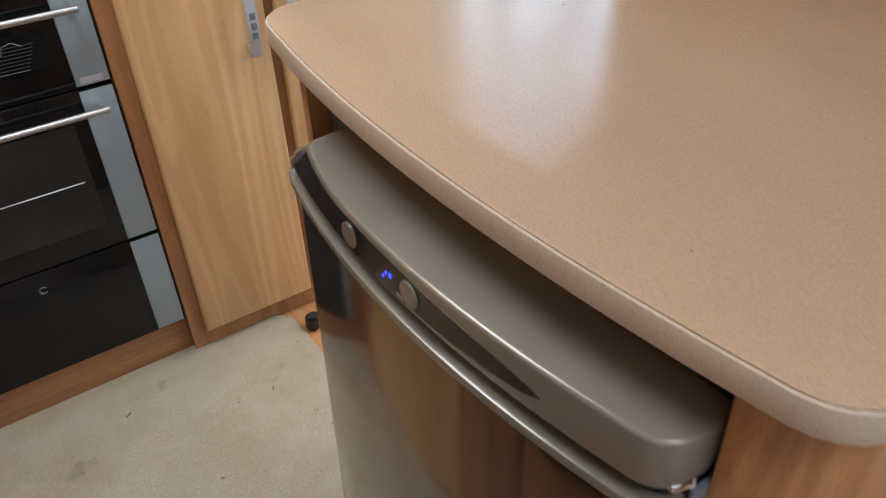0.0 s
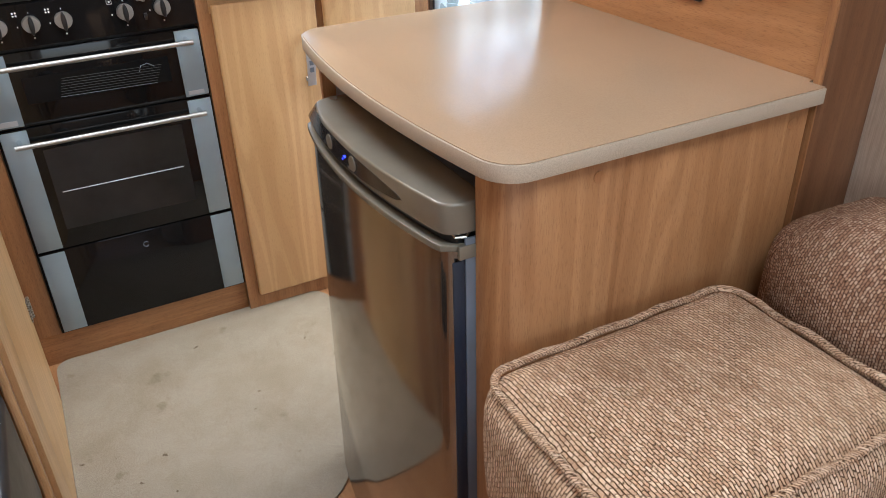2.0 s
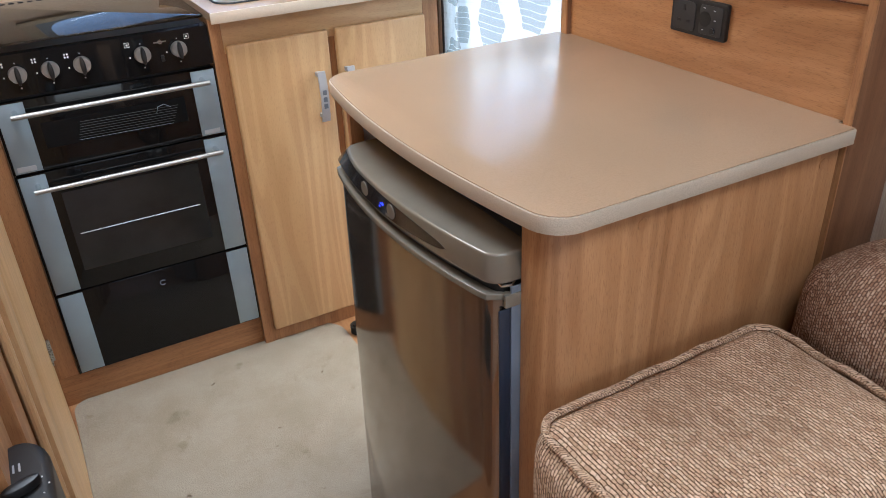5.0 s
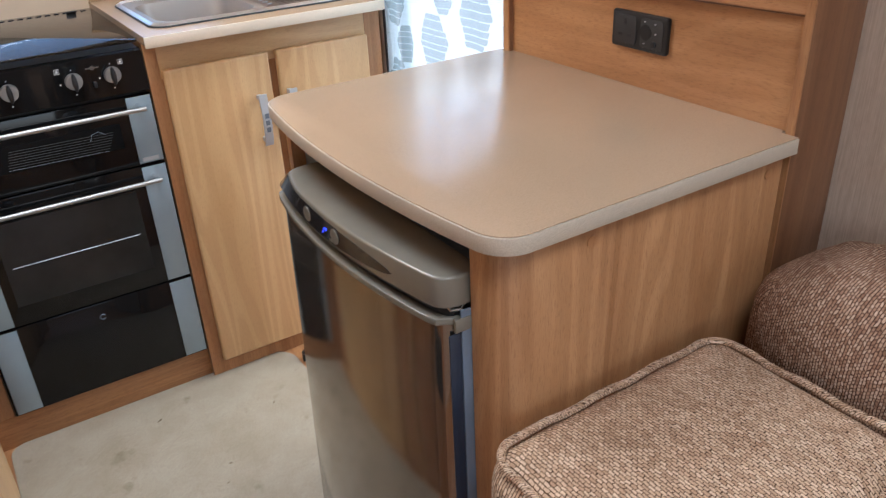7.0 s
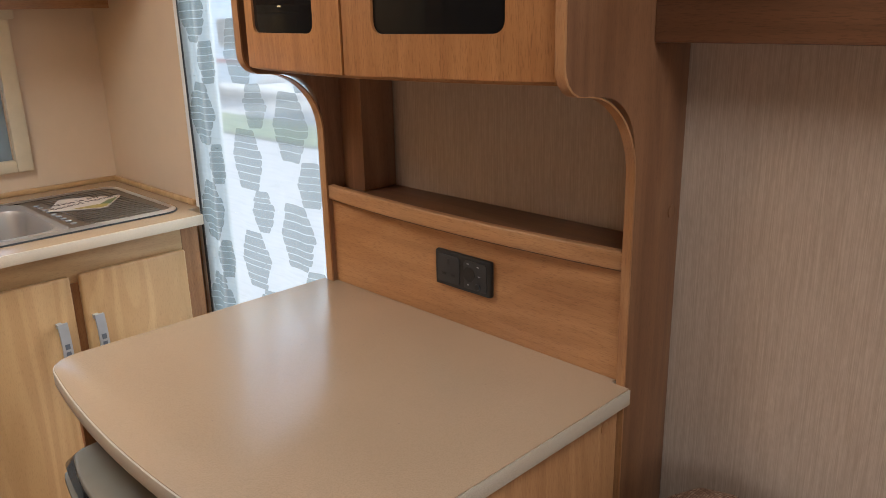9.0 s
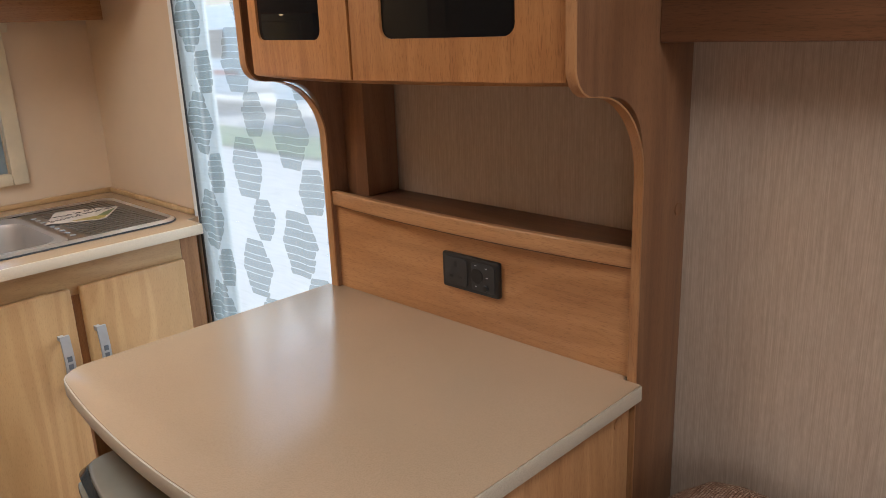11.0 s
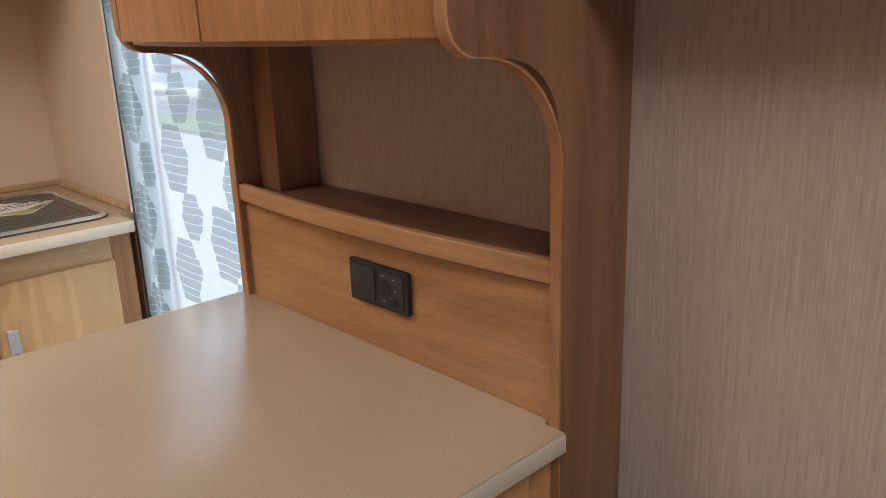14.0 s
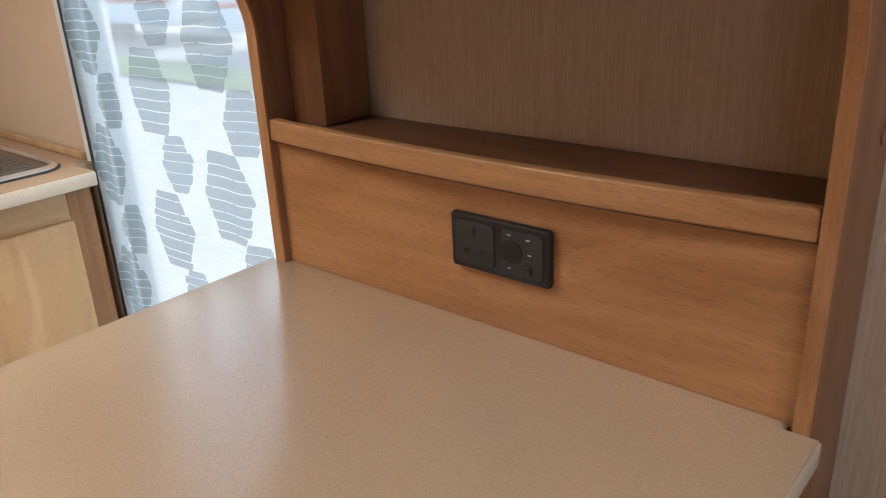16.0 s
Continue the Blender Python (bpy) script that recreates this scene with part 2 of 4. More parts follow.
M_OAK_SHADE_Y = wood("shaded_oak_lengthwise", *OAK_DEEP_SHADE, "y")
M_BROWN = wood("brown_oak_upright", *BROWN, "z")
M_BROWN_X = wood("brown_oak_level", *BROWN, "x")
M_BROWN_Y = wood("brown_oak_lengthwise", *BROWN, "y")
M_TOP = speckled("beige_laminate_top", (0.445, 0.304, 0.188), 0.235, 0.38, 620.0)
bsdf(M_TOP).inputs["Specular IOR Level"].default_value = 0.9
M_TOP_EDGE = speckled("beige_laminate_edge", (0.50, 0.41, 0.305), 0.42, 0.45, 700.0)
M_CREAM_TOP = speckled("cream_laminate_edge", (0.66, 0.56, 0.43), 0.4, 0.25, 650.0)
M_PAPER = streaked_paper("streaked_wall_vinyl", (0.38, 0.276, 0.197), (0.485, 0.361, 0.265))
M_CREAM = worn("cream_wall_board", (0.68, 0.51, 0.345), 0.5, 0, 0.07, 6.0)
M_CREAM_PLASTIC = worn("cream_plastic", (0.66, 0.55, 0.38), 0.4, 0, 0.08)
M_WHITE = worn("white_plastic", (0.78, 0.77, 0.74), 0.4, 0, 0.06)
M_CEIL = worn("white_ceiling_board", (0.75, 0.72, 0.67), 0.6, 0, 0.05, 4.0)
M_CARPET = carpet_material()
M_FABRIC = boucle("brown_boucle", (0.085, 0.040, 0.020), ((0.56, 0.35, 0.215), (0.70, 0.47, 0.30), (0.86, 0.63, 0.435)))
# backrest copy: finer weave, darkened in colour for the weaker light it gets
M_FABRIC_SHADED = boucle("shaded_brown_boucle", (0.065, 0.028, 0.015), ((0.31, 0.165, 0.10), (0.44, 0.26, 0.165), (0.62, 0.43, 0.30)), 0.0052, 0.0040)
M_HEAD = worn("silver_grey_plastic", (0.225, 0.20, 0.155), 0.24, 0.25, 0.08, 20.0)
M_FRIDGE = worn("metallic_grey_door_skin", (0.33, 0.288, 0.242), 0.105, 0.92, 0.1, 6.0)
M_FRAME = worn("blue_grey_plastic", (0.13, 0.15, 0.178), 0.4, 0, 0.1)
M_EDGE = worn("navy_plastic", (0.018, 0.026, 0.042), 0.35, 0, 0.1)
M_BLACK = worn("black_plastic", (0.008, 0.0075, 0.0075), 0.4, 0, 0.2)
M_DARK = worn("charcoal_plastic", (0.023, 0.021, 0.020), 0.5, 0, 0.15)
M_GLOSS = worn("black_oven_glass", (0.006, 0.0062, 0.0066), 0.06, 0, 0.2, 12.0, 0.3)
M_PANE = worn("smoked_glass", (0.0085, 0.0085, 0.0085), 0.03, 0, 0.2, 12.0, 0.12)
M_OVEN_WINDOW = worn("dim_oven_window", (0.024, 0.023, 0.021), 0.05, 0, 0.35, 9.0, 0.3)
M_ENAMEL = worn("dark_hob_enamel", (0.05, 0.048, 0.046), 0.3, 0, 0.3, 14.0)
M_LENS = worn("smoked_control_lens", (0.025, 0.022, 0.021), 0.12, 0, 0.15)
M_STEEL = brushed("brushed_steel", (0.42, 0.42, 0.41), 0.28, "x")
M_TRAY = brushed("worn_sink_steel", (0.40, 0.355, 0.31), 0.42, "x", 0.3)
bsdf(M_TRAY).inputs["Metallic"].default_value = 0.45
M_RIM = brushed("bright_rim_steel", (0.86, 0.85, 0.83), 0.34, "x")
M_BLUE_STEEL = worn("blue_grey_enamel", (0.27, 0.335, 0.37), 0.38, 0.35, 0.1, 9.0)
M_ROD = brushed("satin_rod_steel", (0.41, 0.395, 0.37), 0.46, "x")
M_CHROME = mat("chrome", 0.06, 1.0, (0.75, 0.75, 0.75))
M_GREY_HANDLE = worn("silver_handle_plastic", (0.46, 0.48, 0.50), 0.3, 0.35, 0.12)
M_VOILE = sheer("white_voile", (0.70, 0.79, 0.84), 0.68)
M_PRINT = sheer("grey_flock_print", (0.19, 0.215, 0.225), 0.42)
M_GATHER = sheer("gathered_voile", (0.42, 0.50, 0.55), 0.62)
M_GLASS = glass("window_acrylic", (0.88, 0.93, 0.96))
M_SEAL_SHADE = worn("black_seal_and_rim_shadow", (0.02, 0.025, 0.03), 0.6)


# ---- mesh helpers ----
def box(x0, x1, y0, y1, z0, z1, bevel=0.0, seg=2):
    bm = bmesh.new()
    bmesh.ops.create_cube(bm, size=1.0)
    for v in bm.verts:
        v.co = Vector((x0 + (v.co.x + 0.5) * (x1 - x0), y0 + (v.co.y + 0.5) * (y1 - y0), z0 + (v.co.z + 0.5) * (z1 - z0)))
    if bevel:
        bmesh.ops.bevel(bm, geom=bm.edges[:], offset=bevel, segments=seg, profile=0.5, affect="EDGES")
    return bm


def prism(points, axis, a, b, bevel=0.0, seg=2):
    """A plate cut to an outline: points are (x, y), (x, z) or (y, z) for axis z, y or x."""
    bm = bmesh.new()
    place = {"z": lambda u, v, w: (u, v, w), "y": lambda u, v, w: (u, w, v), "x": lambda u, v, w: (w, u, v)}[axis]
    lo = [bm.verts.new(place(u, v, a)) for u, v in points]
    hi = [bm.verts.new(place(u, v, b)) for u, v in points]
    n = len(points)
    caps = [bm.faces.new(lo), bm.faces.new(hi)]
    for i in range(n):
        bm.faces.new((lo[i], lo[(i + 1) % n], hi[(i + 1) % n], hi[i]))
    bmesh.ops.recalc_face_normals(bm, faces=bm.faces[:])
    if bevel:
        rim = list({e for f in caps for e in f.edges})
        bmesh.ops.bevel(bm, geom=rim, offset=bevel, segments=seg, profile=0.5, affect="EDGES")
    return bm


def tube(points, r, sides=8, closed=False):
    """A round bar along a line of points."""
    bm = bmesh.new()
    pts = [Vector(p) for p in points]
    n, rings = len(pts), []
    for i, p in enumerate(pts):
        a = pts[i - 1] if (i or closed) else p
        b = pts[(i + 1) % n] if (i < n - 1 or closed) else p
        d = (b - a).normalized()
        up = Vector((0, 0, 1)) if abs(d.z) < 0.9 else Vector((1, 0, 0))
        u = d.cross(up).normalized()
        w = u.cross(d)
        rings.append([bm.verts.new(p + r * (math.cos(t) * u + math.sin(t) * w)) for t in [2 * math.pi * k / sides for k in range(sides)]])
    for i in range(n if closed else n - 1):
        A, B = rings[i], rings[(i + 1) % n]
        for k in range(sides):
            bm.faces.new((A[k], A[(k + 1) % sides], B[(k + 1) % sides], B[k]))
    if not closed:
        bm.faces.new(rings[0])
        bm.faces.new(rings[-1])
    bmesh.ops.recalc_face_normals(bm, faces=bm.faces[:])
    return bm


def disc(centre, way, r, depth, sides=24, bevel=0.0, r2=None):
    """A short cylinder or cone that stands from centre along way."""
    bm = bmesh.new()
    bmesh.ops.create_cone(bm, cap_ends=True, segments=sides, radius1=r, radius2=r if r2 is None else r2, depth=depth)
    if bevel:
        bmesh.ops.bevel(bm, geom=[e for e in bm.edges if abs(e.verts[0].co.z - e.verts[1].co.z) < 1e-6], offset=bevel, segments=2, affect="EDGES")
    q = Vector((0, 0, 1)).rotation_difference(Vector(way).normalized()).to_matrix().to_4x4()
    bmesh.ops.transform(bm, matrix=Matrix.Translation(Vector(centre) + Vector(way).normalized() * depth / 2) @ q, verts=bm.verts[:])
    return bm


def join(*bms):
    out = bmesh.new()
    for b in bms:
        me = bpy.data.meshes.new("t")
        b.to_mesh(me)
        b.free()
        out.from_mesh(me)
        bpy.data.meshes.remove(me)
    return out


def turned(bm, m):
    bmesh.ops.transform(bm, matrix=m, verts=bm.verts[:])
    return bm


def rounded(u0, u1, v0, v1, r, n=6):
    """The outline of a rectangle with round corners."""
    pts = []
    for cu, cv, a in ((u1 - r, v1 - r, 0), (u0 + r, v1 - r, 90), (u0 + r, v0 + r, 180), (u1 - r, v0 + r, 270)):
        pts += [(cu + r * math.cos(radians(a + 90 * k / n)), cv + r * math.sin(radians(a + 90 * k / n))) for k in range(n + 1)]
    return pts


def arc(cu, cv, r, a0, a1, n=12):
    return [(cu + r * math.cos(radians(a0 + (a1 - a0) * k / n)), cv + r * math.sin(radians(a0 + (a1 - a0) * k / n))) for k in range(n + 1)]


def mesh_object(name, bm, material, smooth=True):
    me = bpy.data.meshes.new(name)
    bm.to_mesh(me)
    bm.free()
    me.materials.append(material)
    if smooth:
        me.shade_smooth()
        me.set_sharp_from_angle(angle=radians(35))
    return new(name, me)


def thing(name, base, label, category, group="", kind="", shift=(0, 0, 0)):
    ob = new(name)
    ob.empty_display_size = 0.05
    ob.location = Vector(base) + Vector(shift)
    ob["base"] = base
    return tagged(ob, label, category, group, kind)


def part(name, bm, material, parent, label="", smooth=True):
    """One mesh under a thing or a part; its shape is given in world places."""
    base = Vector(parent["base"])
    bmesh.ops.translate(bm, vec=-base, verts=bm.verts[:])
    ob = mesh_object(name, bm, material, smooth)
    ob.parent = parent
    ob["base"] = tuple(base)
    if label:
        ob["label"] = label
    return ob


def setting(name, bm, material, label, category):
    ob = mesh_object(name, bm, material)
    ob["base"] = (0.0, 0.0, 0.0)
    return tagged(ob, label, category, kind="structure")


def lone(name, bm, material, label, category, group="", kind=""):
    ob = mesh_object(name, bm, material)
    ob["base"] = (0.0, 0.0, 0.0)
    return tagged(ob, label, category, group, kind)


# ---- the shell of the caravan ----
EAST, NORTH, WEST, SOUTH, TOPZ = 0.93, 1.965, -1.2, -2.9, 1.95
FLOOR = 0.0
setting("floor", box(WEST - 0.1, EAST + 0.1, SOUTH - 0.1, NORTH + 0.1, -0.06, FLOOR), M_BROWN_Y, "brown wood-effect vinyl floor of a caravan", "floor")
# ceiling with a rooflight opening, and another added under the kitchen fill lamp
ceil = join(box(WEST - 0.1, -0.27, SOUTH - 0.1, NORTH + 0.1, TOPZ, TOPZ + 0.05), box(0.55, EAST + 0.1, SOUTH - 0.1, NORTH + 0.1, TOPZ, TOPZ + 0.05),
            box(-0.27, 0.55, SOUTH - 0.1, -0.90, TOPZ, TOPZ + 0.05), box(-0.27, 0.0, -0.90, -0.30, TOPZ, TOPZ + 0.05), box(-0.27, 0.55, -0.30, 0.73, TOPZ, TOPZ + 0.05),
            box(0.27, 0.55, 0.73, 1.27, TOPZ, TOPZ + 0.05), box(-0.27, 0.55, 1.27, NORTH + 0.1, TOPZ, TOPZ + 0.05))
setting("ceiling", ceil, M_CEIL, "plain white caravan ceiling board with rooflight and fill lamp openings", "ceiling")
# east wall: door opening and an added opening for the side fill lamp
DY0, DY1, DZ0, DZ1 = 0.79, 1.43, 0.04, 1.86
T = 0.07
EW0, EW1, EZ0, EZ1 = -2.3, -1.1, 0.9, 1.5
setting("wall_east", join(box(EAST, EAST + T, SOUTH - 0.1, EW0, FLOOR, TOPZ), box(EAST, EAST + T, EW0, EW1, FLOOR, EZ0), box(EAST, EAST + T, EW0, EW1, EZ1, TOPZ),
                          box(EAST, EAST + T, EW1, DY0, FLOOR, TOPZ)), M_PAPER, "taupe vinyl wall covering with fine upright streaks", "wall")
setting("wall_east_rear", join(box(EAST, EAST + T, DY1 + 0.004, NORTH + 0.1, FLOOR, TOPZ), box(EAST, EAST + T, DY0, DY1 + 0.004, DZ1, TOPZ)), M_CREAM,
        "plain cream wall board beside the kitchen", "wall")
# north wall with the kitchen window
NX0, NX1, NZ0, NZ1 = -0.10, 0.655, 1.055, 1.47
setting("wall_north", join(box(WEST, NX0, NORTH, NORTH + 0.04, FLOOR, TOPZ), box(NX1, EAST, NORTH, NORTH + 0.04, FLOOR, TOPZ),
                           box(NX0, NX1, NORTH, NORTH + 0.04, FLOOR, NZ0), box(NX0, NX1, NORTH, NORTH + 0.04, NZ1, TOPZ)), M_CREAM,
        "plain cream wall board behind the sink", "wall")
setting("wall_south", join(box(WEST, EAST, SOUTH - 0.04, SOUTH, FLOOR, 0.9), box(WEST, EAST, SOUTH - 0.04, SOUTH, 1.6, TOPZ),
                           box(WEST, -0.95, SOUTH - 0.04, SOUTH, 0.9, 1.6), box(0.65, EAST, SOUTH - 0.04, SOUTH, 0.9, 1.6)), M_PAPER,
        "taupe vinyl end wall round the front window", "wall")
setting("wall_west", join(box(WEST - 0.04, WEST, SOUTH, -2.0, FLOOR, TOPZ), box(WEST - 0.04, WEST, -2.0, -0.8, FLOOR, 0.9), box(WEST - 0.04, WEST, -2.0, -0.8, 1.5, TOPZ),
                          box(WEST - 0.04, WEST, -0.8, NORTH, FLOOR, TOPZ)), M_PAPER, "taupe vinyl side wall of the lounge", "wall")

# carpet in the kitchen, round at its corners
carpet = prism([(-0.262, 0.50), (0.00, 0.55), (0.13, 0.58), (0.21, 0.60), (0.255, 0.63), (0.29, 0.67), (0.33, 0.72), (0.40, 0.76), (0.50, 0.77)] + arc(0.42, 1.342, 0.08, 0, 90, 6) + [(0.30, 1.4225), (0.27, 1.4228), (-0.20, 1.4228)] + arc(-0.222, 1.383, 0.04, 90, 180, 6), "z", 0.002, 0.0065, 0.002)
lone("carpet", carpet, M_CARPET, "worn beige carpet on the kitchen floor, lightly stained", "carpet")


# ---- fridge cabinet ----
CY0, CY1, MID = 0.106, 0.744, 0.425
cab = thing("fridge_cabinet", (0.55, MID, 0), "oak-effect cabinet housing the fridge below its worktop", "cabinet")
for flip in (False, True):
    post = [(0.375 - 0.052 * math.cos(radians(a)), 0.167 - 0.061 * math.sin(radians(a))) for a in range(0, 91, 9)]
    post += [(0.803, CY0), (0.803, CY0 + 0.016), (0.346, CY0 + 0.016), (0.346, 0.167)]
    if flip:
        post = [(x, 2 * MID - y) for x, y in reversed(post)]
    part("side_panel", prism(post, "z", 0, 0.938, 0.0008), M_OAK, cab)
part("top_rail", box(0.347, 0.362, CY0 + 0.0165, CY1 - 0.0165, 0.903, 0.938, 0.001), M_OAK_Y, cab)
part("back_board", box(0.790, 0.802, CY0 + 0.016, CY1 - 0.016, 0, 0.937), M_BROWN, cab)
for cx in (0.455, 0.775):
    part("screw_cap", disc((cx, CY0, 0.915), (0, -1, 0), 0.008, 0.0012, 16), M_OAK, cab)


def bow(y, x0, k):
    return x0 + k * (y - MID) ** 2


# worktop with a bowed front and round corners
WY0, WY1 = 0.0925, 0.7575
front = [(bow(y, 0.284, 0.27), y) for y in np.linspace(WY1 - 0.05, WY0 + 0.05, 25)]
xf = front[0][0]
near = [(xf + 0.047 - 0.046 * math.cos(radians(a)) * 1.0, WY0 + 0.047 - 0.047 * math.sin(radians(a))) for a in (10, 25, 40, 55, 70, 80, 90)]
far = [(x, WY0 + WY1 - y) for x, y in reversed(near)]
outline = [(0.8115, WY0), (0.8115, 0.120), (0.8216, 0.120), (0.8216, 0.730), (0.8115, 0.730), (0.8115, WY1)] + far + front + near
top = thing("worktop", (0.55, MID, 0.94), "speckled beige laminate worktop with a bowed front edge", "worktop")
part("slab", prism(outline, "z", 0.939, 0.9605, 0.001), M_TOP_EDGE, top)
cx, cy = 0.55, MID
part("laminate", prism([(x if x > 0.8 else cx + (x - cx) * 0.9925, cy + (y - cy) * 0.9955) for x, y in outline], "z", 0.9606, 0.9622, 0.0008), M_TOP, top, "beige laminate sheet with crumbs")

rc = random.Random(11)
bm = bmesh.new()
for k in range(620):
    if k < 520:
        x, y = rc.gauss(0.68, 0.075), rc.gauss(0.60, 0.075)
    else:
        x, y = rc.uniform(0.33, 0.80), rc.uniform(0.12, 0.72)
    if not (0.32 < x < 0.80 and 0.13 < y < 0.72):
        continue
    r = rc.choice((0.0004, 0.0005, 0.0006, 0.0008, 0.0011))
    ends = [Vector((x, y, 0.9623)) + Vector((rc.uniform(-1, 1) * r, rc.uniform(-1, 1) * r, rc.uniform(0, 0.6) * r)) for q in range(5)]
    vs = [bm.verts.new(e) for e in ends]
    for a, b, c in ((0, 1, 2), (0, 2, 3), (0, 3, 4), (1, 2, 4)):
        bm.faces.new((vs[a], vs[b], vs[c]))
lone("crumbs", bm, worn("dark_crumbs", (0.13, 0.095, 0.07), 0.8), "tiny dark crumbs scattered on the worktop", "crumbs", kind="stuff")

# ---- the tall frame with shelf and upper cabinet ----
def upright(gap=0.0):
    """Outline of the side board; gap: how far the board is cut back behind its lifting edging strip."""
    pts = [(0.927, 0.0), (0.812, 0.0), (0.812, 1.238)]
    for k in range(1, 25):
        a = radians(90 * k / 24)
        r = 0.108 + gap * max(0.0, math.sin((a - 0.2) / (1.36 - 0.2) * math.pi)) if 0.2 < a < 1.36 else 0.108
        pts.append((0.704 + r * math.cos(a), 1.238 + r * math.sin(a)))
    pts += [(0.700, 1.3465)] + [(0.700 - 0.034 * math.sin(radians(a)), 1.3805 - 0.034 * math.cos(radians(a))) for a in (15, 35, 55, 75, 90)]
    pts += [(0.664, 1.94), (0.927, 1.94)]
    return pts


dresser = thing("dresser", (0.87, MID, 0), "oak-effect dresser frame with shelf above the worktop", "dresser")
for y0, y1 in ((0.1025, 0.1135), (0.7305, 0.746)):
    u = part("upright", prism(upright(0.0105), "y", y0, y1, 0.0012), M_OAK_SHADE, dresser)
    edge = upright()[1:-1]
    part("edging", prism([(x - 0.0014, z) for x, z in edge] + [(x + 0.0015, z + 0.001) for x, z in reversed(edge)], "y", y0 - 0.0008, y1 + 0.0008), M_OAK, u, "brown edging strip")
part("screw_cap", disc((0.905, 0.1025, 1.181), (0, -1, 0), 0.009, 0.0012, 16), M_OAK_SHADE, dresser)
part("back_panel", box(0.822, 0.834, 0.1137, 0.7303, 0.90, 1.122), M_OAK_Y, dresser)
shelf = [(0.928, 0.1137), (0.928, 0.7303)] + [(bow(y, 0.8025, 0.18), y) for y in np.linspace(0.7303, 0.1137, 21)]
part("shelf", prism(shelf, "z", 1.115, 1.133, 0.001), M_OAK_SHADE_Y, dresser)
lip = [(bow(y, 0.7975, 0.18), y) for y in np.linspace(0.7302, 0.1168, 21)]
part("shelf_lip", prism(lip + [(x + 0.013, y) for x, y in reversed(lip)], "z", 1.118, 1.1435, 0.0022, 3), M_NOSING, dresser, "rounded oak nosing")
for z0, z1 in ((1.1235, 1.1290), (1.1315, 1.1365)):
    part("dowel", box(0.8180, 0.8260, 0.1137, 0.1169, z0, z1), M_PALE, dresser, "pale raw end of the nosing")
part("duct", box(0.852, 0.927, 0.672, 0.730, 1.1332, 1.94, 0.002), M_OAK_SHADE, dresser)


def dbow(y, x0, k):
    """The bow of the wall cabinet's doors."""
    return x0 + k * (y - 0.45) ** 2


upper = thing("wall_cabinet", (0.8, MID, 1.36), "oak wall cabinet with bowed smoked-glass doors", "wall cabinet")
part("base_board", prism([(0.926, 0.1140), (0.926, 0.7275)] + [(dbow(y, 0.637, 0.55), y) for y in np.linspace(0.7275, 0.1140, 15)], "z", 1.358, 1.3735, 0.001), M_BROWN_Y, upper)
part("back_board", box(0.905, 0.926, 0.1140, 0.6715, 1.374, 1.94), M_BROWN, upper)


def bowed_plate(y0, y1, z0, z1, x0, k, thick, n=10, hole=None):
    """A bowed door leaf, upright, with an optional rounded opening (y0, y1, z0, z1)."""
    bm = bmesh.new()
    out = [(y0, z0), (y1, z0), (y1, z1), (y0, z1)]
    if hole is None:
        return prism([(dbow(y, x0, k), y) for y in np.linspace(y0, y1, n)] + [(dbow(y, x0, k) + thick, y) for y in np.linspace(y1, y0, n)], "z", z0, z1, 0.002)
    h = rounded(*hole, 0.014, 5)
    cu, cv = (hole[0] + hole[1]) / 2, (hole[2] + hole[3]) / 2
    ring = []
    for u, v in h:
        du, dv = u - cu, v - cv
        s = min(((y1 if du > 0 else y0) - cu) / du if abs(du) > 1e-9 else 1e9, ((z1 if dv > 0 else z0) - cv) / dv if abs(dv) > 1e-9 else 1e9)
        ring.append((cu + du * s, cv + dv * s))
    # corners of the leaf are made exact
    for c in out:
        i = min(range(len(ring)), key=lambda q: (ring[q][0] - c[0]) ** 2 + (ring[q][1] - c[1]) ** 2)
        ring[i] = c
    def V(u, v, d):
        return bm.verts.new((dbow(u, x0, k) + d, u, v))
    steps = 4
    layers = {}
    for d in (0.0, thick):
        layers[d] = [[V(a[0] + (b[0] - a[0]) * s / steps, a[1] + (b[1] - a[1]) * s / steps, d) for a, b in zip(h, ring)] for s in range(steps + 1)]
    n = len(h)
    for d, L in layers.items():
        for s in range(steps):
            for i in range(n):
                bm.faces.new((L[s][i], L[s][(i + 1) % n], L[s + 1][(i + 1) % n], L[s + 1][i]))
    for s in (0, steps):
        A, B = layers[0.0][s], layers[thick][s]
        for i in range(n):
            bm.faces.new((A[i], A[(i + 1) % n], B[(i + 1) % n], B[i]))
    bmesh.ops.recalc_face_normals(bm, faces=bm.faces[:])
    return bm


for y0, y1, h0, h1 in ((0.4125, 0.676, 0.468, 0.645), (0.121, 0.4075, 0.176, 0.356)):
    hole = (h0, h1, 1.414, 1.78)
    d = part("door", bowed_plate(y0, y1, 1.364, 1.86, 0.616, 0.55, 0.018, hole=hole), M_AMBER, upper)
    part("glass", prism([(dbow(y, 0.616, 0.55) + 0.004, y) for y in np.linspace(h0 - 0.006, h1 + 0.006, 10)] + [(dbow(y, 0.616, 0.55) + 0.008, y) for y in np.linspace(h1 + 0.006, h0 - 0.006, 10)], "z", 1.408, 1.786), M_PANE, d, "dark smoked-glass pane")

# overhead locker along the east wall of the lounge
lock = thing("overhead_locker", (0.88, -0.9, 1.398), "brown oak overhead locker along the lounge wall", "locker")
part("front", box(0.838, 0.856, -2.6, 0.1020, 1.398, 1.80, 0.002), M_OAK_SHADE_Y, lock)
